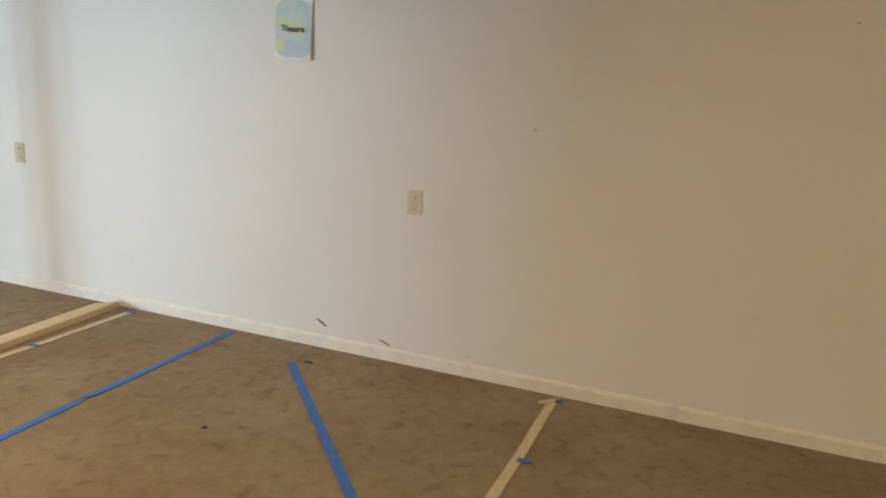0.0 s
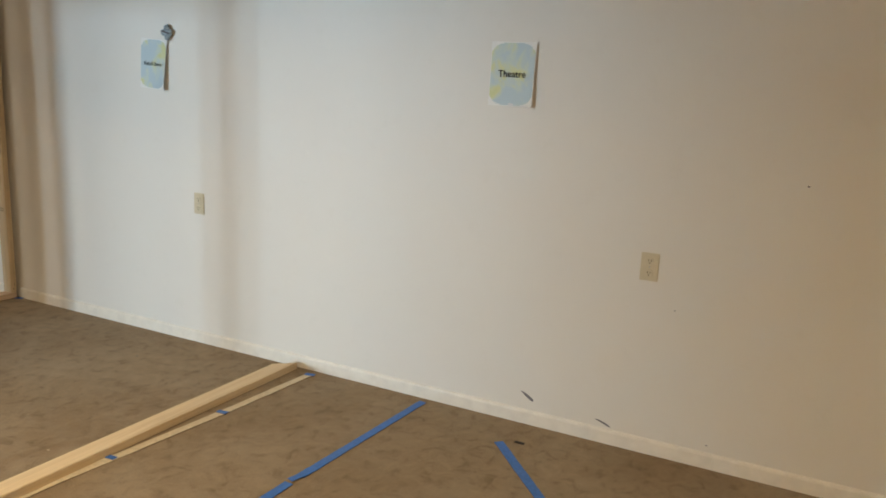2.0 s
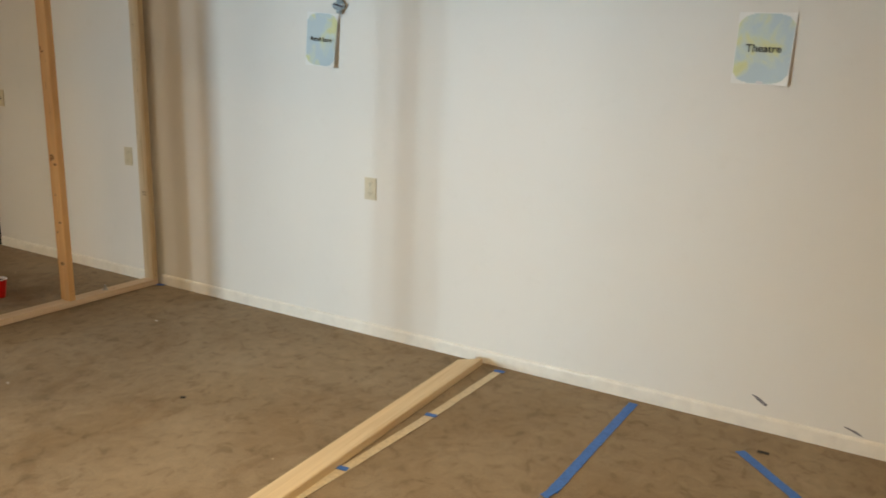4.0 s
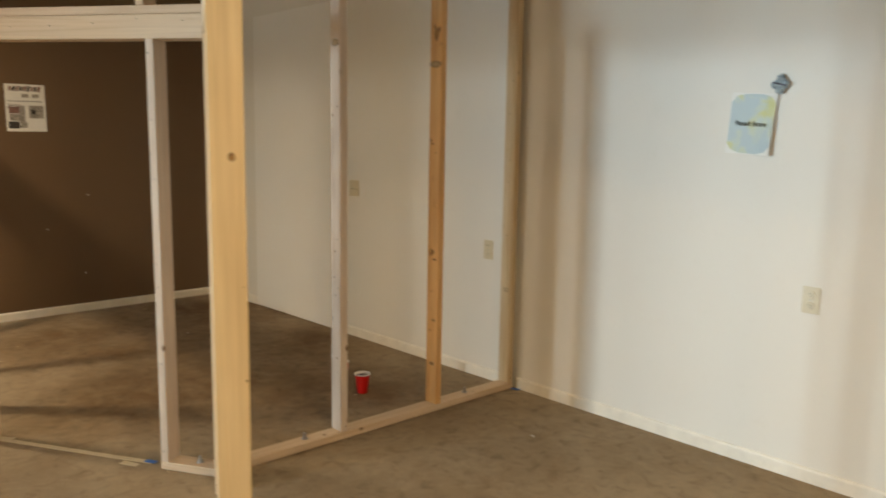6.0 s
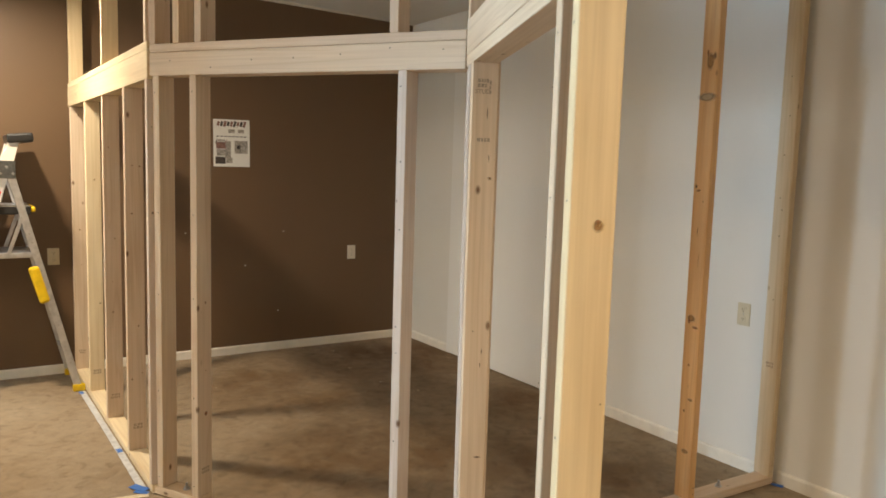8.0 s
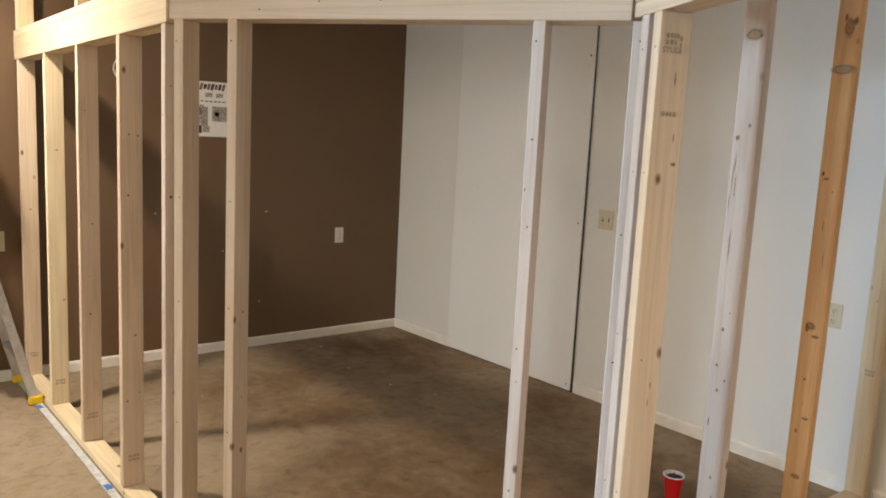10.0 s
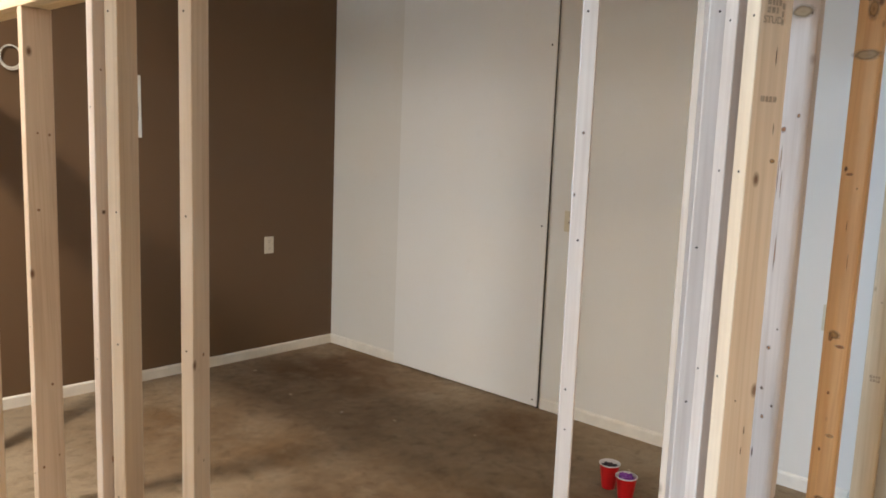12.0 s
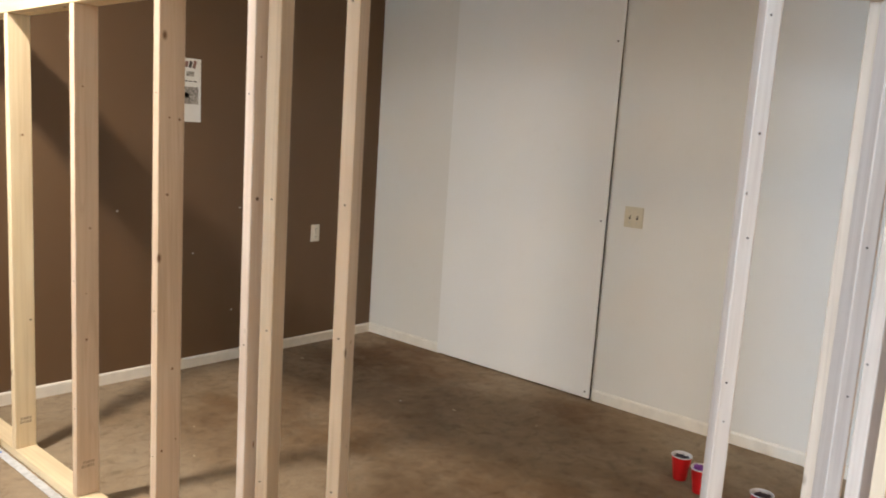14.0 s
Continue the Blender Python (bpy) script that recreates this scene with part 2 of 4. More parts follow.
def box_bm(sx, sy, sz, bev=0.0, base=False):
    bm = bmesh.new()
    bmesh.ops.create_cube(bm, size=1)
    for v in bm.verts:
        v.co = Vector((v.co.x * sx, v.co.y * sy, (v.co.z + (0.5 if base else 0)) * sz))
    if bev:
        bmesh.ops.bevel(bm, geom=bm.edges[:], offset=bev, segments=2, affect="EDGES", profile=0.5)
    return bm


def span_bm(x0, x1, y0, y1, z0, z1, bev=0.0):
    bm = box_bm(x1 - x0, y1 - y0, z1 - z0, bev)
    bmesh.ops.translate(bm, verts=bm.verts, vec=((x0 + x1) / 2, (y0 + y1) / 2, (z0 + z1) / 2))
    return bm


def cyl_bm(r0, r1, h, seg=24, caps=True):
    bm = bmesh.new()
    bmesh.ops.create_cone(bm, cap_ends=caps, segments=seg, radius1=r0, radius2=r1, depth=h)
    bmesh.ops.translate(bm, verts=bm.verts, vec=(0, 0, h / 2))
    return bm


def structure(name, bm, material, label, m=None):
    return tagged(part(name, bm, material, None, label, m), "", "", "", "structure")


def axes(origin, xdir, ydir, zdir):
    m = Matrix.Identity(4)
    for i, v in enumerate((xdir, ydir, zdir)):
        m.col[i][:3] = v
    m.col[3][:3] = origin
    return m


# ---- the shell of the place ----
XW, YN = -9.368, 3.203             # faces of the brown wall and of the long white wall
XE, YS = 2.6, -5.0
HALL_X, HALL_Y = -5.80, -9.2
structure("floor", span_bm(XW - 0.2, XE + 0.2, HALL_Y - 0.2, YN + 0.2, -0.12, 0), CARPET, "brown mottled worn carpet with darker stains and painted-in shade")
structure("wall_north", span_bm(XW - 0.15, XE + 0.15, YN, YN + 0.12, 0, 3.3), WHITE_WALL, "long unseen plain off-white wall, closing the room and shaping the daylight")
structure("wall_west", span_bm(XW - 0.12, XW, YS - 0.12, YN, 0, 3.3), BROWN_WALL, "dark brown painted accent wall")
structure("wall_east", span_bm(XE, XE + 0.12, YS, YN, 0, 3.3), WHITE_WALL, "plain off-white painted end wall")
# unseen walls; the gap between wall_south and the pier trims the door daylight
structure("wall_south", span_bm(HALL_X, XE + 0.12, YS - 0.12, YS, 0, 3.3), WHITE_WALL, "unseen plain off-white wall, closing the room and shaping the daylight")
structure("wall_south_west", span_bm(XW, WIN_X0, YS - 0.12, YS, 0, 3.3), WHITE_WALL, "unseen plain off-white wall, closing the room and shaping the daylight")
structure("wall_south_pier", span_bm(WIN_X1, -7.08, YS - 0.12, YS, 0, 3.3), WHITE_WALL, "unseen plain off-white wall, closing the room and shaping the daylight")
structure("wall_south_sill", span_bm(WIN_X0, WIN_X1, YS - 0.12, YS, 0, WIN_Z0), WHITE_WALL, "plain off-white painted wall under the added window")
structure("wall_south_head", span_bm(WIN_X0, WIN_X1, YS - 0.12, YS, WIN_Z1, 3.3), WHITE_WALL, "plain off-white painted wall above the added window")
# frame and pane of the added window that carries the cool fill
_win = structure("window_1", span_bm(WIN_X0, WIN_X0 + 0.04, YS - 0.1, YS - 0.06, WIN_Z0, WIN_Z1), ALU, "unseen aluminium window, added to let in cool fill light")
part("window_frame", span_bm(WIN_X1 - 0.04, WIN_X1, YS - 0.1, YS - 0.06, WIN_Z0, WIN_Z1), ALU, _win)
part("window_frame", span_bm(WIN_X0 + 0.04, WIN_X1 - 0.04, YS - 0.1, YS - 0.06, WIN_Z1 - 0.04, WIN_Z1), ALU, _win)
part("window_sill", span_bm(WIN_X0 + 0.04, WIN_X1 - 0.04, YS - 0.1, YS - 0.06, WIN_Z0, WIN_Z0 + 0.04), ALU, _win)
_pane = part("pane", span_bm(WIN_X0 + 0.04, WIN_X1 - 0.04, YS - 0.084, YS - 0.078, WIN_Z0 + 0.04, WIN_Z1 - 0.04), GLASS, _win)
_pane.visible_shadow = False
# unseen hall wall, added so the door daylight stays a narrow beam
structure("wall_hall", span_bm(HALL_X, HALL_X + 0.12, HALL_Y, YS - 0.12, 0, 3.3), WHITE_WALL, "unseen plain off-white hall wall, added to confine the door daylight")
_dx0, _dx1 = DOOR_X - DOOR_W / 2, DOOR_X + DOOR_W / 2
_ws = structure("wall_entrance", span_bm(_dx1, HALL_X + 0.12, HALL_Y - 0.12, HALL_Y, 0, 3.3), WHITE_WALL, "plain off-white wall beside the entrance")
structure("wall_entrance_side", span_bm(-8.53, _dx0, HALL_Y - 0.12, HALL_Y, 0, 3.3), WHITE_WALL, "plain off-white wall beside the entrance")
# unseen too: keeps the door daylight away from the added window
structure("wall_hall_west", span_bm(-8.53, -8.43, HALL_Y, YS - 0.12, 0, 3.3), WHITE_WALL, "unseen plain off-white hall wall, added to confine the door daylight")
structure("wall_entrance_top", span_bm(_dx0, _dx1, HALL_Y - 0.12, HALL_Y, 2.25, 3.3), WHITE_WALL, "plain off-white wall above the entrance")
_door = structure("door_1", span_bm(_dx0, _dx0 + 0.05, HALL_Y - 0.1, HALL_Y - 0.04, 0, 2.25), ALU, "glazed aluminium entrance door")
part("door_frame", span_bm(_dx1 - 0.05, _dx1, HALL_Y - 0.1, HALL_Y - 0.04, 0, 2.25), ALU, _door)
part("door_head", span_bm(_dx0 + 0.05, _dx1 - 0.05, HALL_Y - 0.1, HALL_Y - 0.04, 2.2, 2.25), ALU, _door)
_pane = part("pane", span_bm(_dx0 + 0.05, _dx1 - 0.05, HALL_Y - 0.075, HALL_Y - 0.067, 0.02, 2.2), GLASS, _door)
_pane.visible_shadow = False
structure("ground", span_bm(-60, 60, -80, HALL_Y - 0.2, -0.2, -0.05), plain("paving", (0.32, 0.30, 0.27), 0.9), "pale paving outside the entrance")

# ceiling, rising a little away from the white wall
_bm = bmesh.new()
_v = [_bm.verts.new(c) for c in ((XW, HALL_Y, CEIL + 0.25), (XE, HALL_Y, CEIL + 0.25), (XE, YS, CEIL + 0.25), (XE, YN, CEIL), (XW, YN, CEIL), (XW, YS, CEIL + 0.25))]
_low = [_bm.faces.new((_v[5], _v[4], _v[3], _v[2])), _bm.faces.new((_v[0], _v[5], _v[2], _v[1]))]
_ext = bmesh.ops.extrude_face_region(_bm, geom=_low)
bmesh.ops.translate(_bm, verts=[g for g in _ext["geom"] if isinstance(g, bmesh.types.BMVert)], vec=(0, 0, 0.12))
bmesh.ops.recalc_face_normals(_bm, faces=_bm.faces)
structure("ceiling", _bm, PLASTER, "plain pale painted ceiling, slightly sloped")


def ceil_at(y):
    return CEIL + 0.25 * min(1, (YN - y) / (YN - YS))


def baseboard_bm(length, h=0.068, t=0.013):
    """A board along x with an eased top edge; its back lies at y=0 and its face looks to -y."""
    prof = [(0, 0), (-t, 0), (-t, h - 0.012), (-t + 0.003, h - 0.004), (-t + 0.008, h), (0, h)]
    bm = bmesh.new()
    a = [bm.verts.new((0, y, z)) for y, z in prof]
    b = [bm.verts.new((length, y, z)) for y, z in prof]
    n = len(prof)
    for i in range(n):
        bm.faces.new((a[i], a[(i + 1) % n], b[(i + 1) % n], b[i]))
    bm.faces.new(a[::-1])
    bm.faces.new(b)
    bmesh.ops.recalc_face_normals(bm, faces=bm.faces)
    return bm


PX0, PX1 = -8.626, -7.386         # the loose white sheet against the wall
for _a, _b, _t in ((XW + 0.013, PX0 - 0.004, 0.013), (PX1 + 0.012, -5.69, 0.013), (-5.572, -0.027, 0.013), (-0.023, 0.772, 0.017), (0.774, XE, 0.014)):
    structure("baseboard", baseboard_bm(_b - _a, 0.068, _t), TRIM, "cream painted wooden baseboard", pose(_a, YN, 0))
for _a, _b in ((YS, 0.385), (0.495, YN)):
    structure("baseboard", baseboard_bm(_b - _a), TRIM, "cream painted wooden baseboard", axes((XW, _a, 0), (0, 1, 0), (-1, 0, 0), (0, 0, 1)))
structure("trim", span_bm(XW, XW + 0.014, YS, YN - 0.014, -0.05, 0), TRIM, "cream trim strip along the ceiling",
          axes((0, 0, CEIL + 0.0305 * YN), (1, 0, 0), (0, 1, -0.0305), (0, 0, 1)))

# ---- timber framing ----
T, D = 0.038, 0.089              # a two-by-four


def board(name, parent, origin, xdir, ydir, zdir, sx, sy, length, material, label="", bev=0.0035):
    """A board: thickness along xdir, depth along ydir, length along zdir, from origin (the centre of its lower end)."""
    return part(name, box_bm(sx, sy, length, bev, True), material, parent, label, axes(origin, xdir, ydir, zdir))


class Run:
    """A framed wall in plan: starts at (x, y), runs along a direction, depth to its inner side."""

    def __init__(self, x, y, dx, dy, inner, label, category="stud wall"):
        n = math.hypot(dx, dy)
        self.o, self.u = Vector((x, y, 0)), Vector((dx / n, dy / n, 0))
        self.n = Vector((-self.u.y, self.u.x, 0)) * inner
        self.thing = thing("stud_wall", (x, y, 0), label, category, "timber framing")

    def at(self, s, d, z):
        return self.o + self.u * s + self.n * d + Vector((0, 0, z))

    def stud(self, s, z0, z1, material=PINE, name="stud", label="", depth=D, d0=0.0, thick=T):
        ob = board(name, self.thing, self.at(s + thick / 2, d0 + depth / 2, z0), self.u, self.n, (0, 0, 1), thick, depth, z1 - z0, material, label)
        return ob

    def rail(self, name, s0, s1, z0, z1, material=PINE, d0=0.0, d1=D, label="", sag=0.0):
        """A level board; sag is its fall for each metre of run."""
        along = (self.u + Vector((0, 0, -sag))).normalized()
        up = (Vector((0, 0, 1)) + self.u * sag).normalized()
        return board(name, self.thing, self.at(s0, (d0 + d1) / 2, (z0 + z1) / 2), up, self.n, along, z1 - z0, d1 - d0, s1 - s0, material, label)

    def mark(self, name, stud, side, d, z, w, h, material, s, label=""):
        """A flat mark on a stud: side 'a' faces back along the run, 'b' onward, 'f' outward."""
        bm = bmesh.new()
        bmesh.ops.create_circle(bm, cap_ends=True, segments=16, radius=0.5)
        for v in bm.verts:
            k = 1.25 + 0.25 * random.random()
            v.co.x *= w * k
            v.co.y *= h * k
        self.lay(name, bm, stud, side, d, z, material, s, label)

    def lay(self, name, bm, stud, side, d, z, material, s, label=""):
        e = 0.0012
        up = Vector((0, 0, 1))
        if side == "b":
            m = axes(self.at(s + T + e, d, z), self.n, up, self.u)
        elif side == "a":
            m = axes(self.at(s - e, d, z), -self.n, up, -self.u)
        else:
            m = axes(self.at(s, -e, z), self.u, up, -self.n)
        part(name, bm, material, stud, label, m)

    def nails(self, stud, s, zs, side="f"):
        for z in zs:
            bm = bmesh.new()
            bmesh.ops.create_circle(bm, cap_ends=True, segments=8, radius=0.0030)
            self.lay("nail", bm, stud, side, 0.02 + 0.05 * random.random(), z, NAIL, s + T * (0.3 + 0.4 * random.random()) if side == "f" else s)

    def stamp(self, stud, s, z, side="b", d=0.045, rows=2, wide=0.045):
        bm = bmesh.new()
        for r in range(rows):
            x = -wide / 2
            while x < wide / 2 - 0.004:
                w = 0.004 + 0.007 * random.random()
                vs = [bm.verts.new((x + a * w, (r - rows / 2) * 0.016 + c * 0.012, 0)) for a, c in ((0, 0), (1, 0), (1, 1), (0, 1))]
                bm.faces.new(vs)
                x += w + 0.003
        self.lay("grade_stamp", bm, stud, side, d, z, INK, s, "faded ink grade stamp")


def bolt_on(run, s, d, z):
    ob = part("washer", cyl_bm(0.017, 0.017, 0.003, 16), BOLT, run.thing, "zinc washer", Matrix.Translation(run.at(s, d, z)))
    part("anchor_bolt", cyl_bm(0.006, 0.006, 0.028, 10), BOLT, ob, "", Matrix.Translation(run.at(s, d, z + 0.003)))
    part("nut", cyl_bm(0.011, 0.011, 0.010, 6), BOLT, ob, "", Matrix.Translation(run.at(s, d, z + 0.0035)))


# partition from the white wall towards the room; its face looks east
run_a = Run(-5.582, 3.174, -0.034, -0.9994, -1, "bare pine stud partition standing against the white wall")
TOP = 2.86
LEN_A = 1.832
run_a.rail("bottom_plate", 0, LEN_A, 0.002, 0.04, PINE)
run_a.rail("top_plate", 0, LEN_A, TOP - T, TOP, PINE)
for s, mt in ((0.0, PINE_GREY), (0.594, PINE_ORANGE), (1.228, PINE_PINK), (LEN_A - T, PINE)):
    st = run_a.stud(s, 0.04, TOP - T, mt)
    run_a.nails(st, s, [0.07, 0.10])
    if mt is PINE_ORANGE:
        for d, z, w, h, mm in ((0.073, 1.508, 0.016, 0.030, KNOT_DARK), (0.060, 1.490, 0.034, 0.014, KNOT), (0.040, 2.060, 0.050, 0.100, SWIRL), (0.055, 2.100, 0.018, 0.040, KNOT), (0.045, 1.905, 0.115, 0.050, BARK), (0.030, 1.440, 0.008, 0.009, KNOT_DARK), (0.050, 0.900, 0.060, 0.045, SWIRL), (0.062, 0.890, 0.020, 0.050, KNOT), (0.030, 0.860, 0.040, 0.020, KNOT), (0.050, 1.300, 0.004, 0.060, KNOT_DARK), (0.035, 1.180, 0.004, 0.080, KNOT), (0.050, 0.680, 0.014, 0.018, KNOT), (0.030, 0.520, 0.040, 0.018, SWIRL), (0.060, 0.460, 0.012, 0.020, KNOT_DARK), (0.040, 0.270, 0.050, 0.030, SWIRL)):
            run_a.mark("knot", st, "b", d, z, w, h, mm, s)
    if mt is PINE_PINK:
        for d, z, w, h, mm in ((0.03, 1.66, 0.014, 0.018, KNOT), (0.05, 0.74, 0.014, 0.02, KNOT), (0.06, 1.25, 0.006, 0.16, KNOT), (0.07, 0.62, 0.008, 0.05, KNOT_DARK), (0.04, 0.42, 0.012, 0.014, KNOT)):
            run_a.mark("knot", st, "b", d, z, w, h, mm, s)
        run_a.mark("bark_stain", st, "b", 0.045, 1.955, 0.085, 0.050, BARK, s)
        for d, z, h in ((0.068, 1.54, 0.10), (0.073, 1.48, 0.16), (0.062, 1.46, 0.12), (0.078, 1.40, 0.09)):
            run_a.mark("resin_streak", st, "b", d, z, 0.004, h, KNOT, s)
        for d, z, w in ((0.02, 1.95, 0.010), (0.07, 1.62, 0.022), (0.03, 1.02, 0.008), (0.05, 0.96, 0.018), (0.06, 0.83, 0.014), (0.025, 0.78, 0.012), (0.03, 0.35, 0.008)):
            run_a.mark("knot", st, "b", d, z, w, w * 1.15, KNOT_DARK if w < 0.015 else KNOT, s)
    if mt is PINE_GREY:
        for d, z in ((0.04, 2.05), (0.035, 1.86), (0.05, 1.67), (0.055, 1.46), (0.04, 1.40), (0.045, 1.27), (0.05, 0.95)):
            run_a.mark("nail_hole", st, "b", d, z, 0.009, 0.009, KNOT_DARK, s)
        run_a.stamp(st, s, 0.62, "b")
bolt_on(run_a, 0.36, 0.05, 0.04)
bolt_on(run_a, 1.45, 0.05, 0.04)

# short wall with a wide opening, from the inner corner to the free post
KX, KY = -5.697, 1.256
H0, H1 = 1.914, 2.058
SAG_P, SAG_D = 0.0135, 0.0118
run_p = Run(KX, KY, 0.8978, -0.4404, 1, "bare pine framed opening ending in a golden post")
run_p.rail("bottom_plate", 0.068, 0.215, 0.002, 0.04, PINE)
run_p.rail("bottom_plate", 1.205, 1.375, 0.002, 0.04, PINE)
run_p.rail("header_sill", 0.055, 1.375, H0 - 0.004, H0 + 0.036, PINE, sag=SAG_P)
run_p.rail("header", 0.055, 1.375, H0 + 0.037, H1 + 0.01, PINE, -0.001, T, sag=SAG_P)
run_p.rail("header", 0.055, 1.375, H0 + 0.037, H1 + 0.01, PINE, T + 0.002, D, sag=SAG_P)
run_p.rail("top_plate", 0.055, 1.375, TOP - T, TOP, PINE)
P_SPEC = ((0.100, PINE_PINK), (0.163, PINE), (1.225, PINE), (1.337, PINE_GOLD))
for s, mt in P_SPEC:
    st = run_p.stud(s, 0.04, H0 - 0.004 - SAG_P * (s - 0.055), mt)
    run_p.nails(st, s, [0.3, 0.62, 1.05, 1.5, 1.82])
    if mt is PINE_GOLD:
        run_p.mark("knot", st, "b", 0.056, 1.455, 0.028, 0.027, SWIRL, s, "round brown knot")
        run_p.mark("knot", st, "b", 0.056, 1.463, 0.018, 0.012, KNOT, s)
        run_p.mark("knot", st, "b", 0.083, 0.867, 0.010, 0.011, KNOT_DARK, s)
        run_p.mark("knot", st, "b", 0.078, 1.12, 0.004, 0.005, KNOT_DARK, s)
    if s == 0.163:
        stamped = st
        run_p.stamp(st, s, 1.842, "b", 0.036, 2, 0.034)
        run_p.stamp(st, s, 1.828, "b", 0.063, 3, 0.010)
        run_p.stamp(st, s, 1.655, "b", 0.045, 1, 0.045)
        for d, z, w, h, mm in ((0.054, 1.741, 0.0045, 0.055, KNOT_DARK), (0.064, 1.592, 0.0040, 0.032, KNOT_DARK), (0.069, 1.524, 0.018, 0.014, SWIRL), (0.070, 1.524, 0.010, 0.008, KNOT), (0.03, 1.0, 0.006, 0.006, KNOT_DARK), (0.062, 0.93, 0.005, 0.03, KNOT_DARK), (0.058, 0.88, 0.004, 0.025, KNOT_DARK), (0.06, 0.55, 0.03, 0.008, KNOT_DARK), (0.06, 0.22, 0.006, 0.03, KNOT)):
            run_p.mark("knot", st, "b", d, z, w, h, mm, s)
    if s == 1.225:
        run_p.mark("knot", st, "b", 0.06, 1.78, 0.016, 0.014, KNOT_DARK, s)
for s in (0.062, 0.66, 1.337):
    run_p.stud(s, H1 + 0.01 - SAG_P * (s - 0.055), TOP - T, PINE, "cripple_stud")

# doorway wall
run_d = Run(-6.966, 0.458, 0.8589, 0.5121, 1, "bare pine framed doorway with doubled header")
LEN_D = 1.564
run_d.rail("bottom_plate", -0.02, 0.262, 0.002, 0.04, PINE)
run_d.rail("bottom_plate", 1.246, LEN_D, 0.002, 0.04, PINE)
HD0, HD1, END_D = 1.923, 2.060, 1.522
run_d.rail("header", -0.022, END_D, HD0, HD1 - 0.037, PINE, -0.001, T, sag=SAG_D)
run_d.rail("header", -0.022, END_D, HD0, HD1 - 0.037, PINE, T + 0.002, D, sag=SAG_D)
run_d.rail("header_plate", -0.022, END_D, HD1 - 0.036, HD1, PINE, sag=SAG_D)
run_d.rail("top_plate", 0.0, LEN_D, TOP - T, TOP, PINE)
for s, mt in ((0.006, PINE), (0.221, PINE), (1.248, PINE_PINK), (LEN_D - T, PINE_PINK)):
    st = run_d.stud(s, 0.04, HD0 - SAG_D * (s + 0.022), mt)
    run_d.nails(st, s, [0.09, 0.5, 0.95, 1.32, 1.85])
    if s == 0.221:
        for z, w in ((0.93, 0.012), (0.42, 0.022), (0.62, 0.008)):
            run_d.mark("knot", st, "b", 0.05, z, w, w * 1.3, KNOT, s)
        run_d.stamp(st, s, 0.16)
    if s == 1.248:
        for z, w in ((1.574, 0.010), (0.848, 0.007)):
            run_d.mark("knot", st, "f", 0, z, w, w * 1.1, KNOT_DARK, s + 0.019)
        run_d.mark("knot", st, "f", 0, 1.429, 0.006, 0.014, KNOT_DARK, s + 0.007)
for s in (-0.015, 0.125, 0.25, 1.207):
    run_d.stud(s, HD1 - SAG_D * (s + 0.022), TOP - T, PINE, "cripple_stud")
for i in range(7):
    run_d.nails(run_d.thing, 0.1 + 0.22 * i, [HD0 + 0.025 + 0.06 * random.random()])
bolt_on(run_d, 0.145, 0.045, 0.04)
bolt_on(run_d, 1.42, 0.045, 0.04)

# wall running on to the brown wall
run_e = Run(-6.975, 0.441, -0.99985, -0.0173, -1, "bare pine stud wall meeting the brown wall")
LEN_E = 2.392
G0, G1 = 1.910, 2.075
run_e.rail("bottom_plate", 0.0, LEN_E, 0.002, 0.04, PINE_GOLD)
run_e.rail("header", 0.0, LEN_E, G0, G1 - 0.037, PINE_GOLD, -0.001, T)
run_e.rail("header", 0.0, LEN_E, G0, G1 - 0.037, PINE_GOLD, T + 0.002, D)
run_e.rail("header_plate", 0.0, LEN_E, G1 - 0.036, G1, PINE_GOLD)
run_e.rail("top_plate", 0.0, LEN_E, TOP - T, TOP, PINE)
for s, mt in ((0.013, PINE_PINK), (0.502, PINE), (1.090, PINE), (1.690, PINE_GOLD), (2.300, PINE)):
    st = run_e.stud(s, 0.04, G0, mt, depth=0.068 if s < 0.1 else D)
    run_e.nails(st, s, [0.4, 0.9, 1.6], "f")
    ks = []
    if s == 0.013:
        ks = [(0.02, 1.316, 0.016, 0.018), (0.03, 0.6, 0.006, 0.03), (0.02, 1.7, 0.008, 0.008)]
    elif s == 0.502:
        ks = [(0.07, 1.521, 0.012, 0.014), (0.035, 1.525, 0.008, 0.010), (0.03, 1.282, 0.014, 0.014), (0.055, 0.70, 0.012, 0.014), (0.07, 0.45, 0.008, 0.01), (0.02, 0.42, 0.010, 0.012)]
    elif s == 1.090:
        ks = [(0.03, 1.62, 0.010, 0.008), (0.055, 1.10, 0.012, 0.010), (0.04, 0.85, 0.007, 0.006), (0.04, 0.67, 0.014, 0.014)]
    elif s == 1.690:
        ks = [(0.05, 1.42, 0.012, 0.014), (0.07, 0.62, 0.016, 0.012)]
    else:
        ks = [(0.05, 1.85, 0.012, 0.012), (0.045, 1.05, 0.012, 0.014), (0.05, 0.8, 0.008, 0.008)]
    for d, z, w, h in ks:
        run_e.mark("knot", st, "a", d, z, w, h, KNOT if w < 0.015 else KNOT_DARK, s)
    if 0.3 < s:
        run_e.stamp(st, s, 0.17, "a")
for s in (0.025, 1.075, 2.300):
    run_e.stud(s, G1, TOP - T, PINE_GOLD if s > 1 else PINE, "cripple_stud")
bolt_on(run_e, 0.16, 0.045, 0.04)

# loose two-by-four on the carpet, its far end cut at a slant
_bm = bmesh.new()
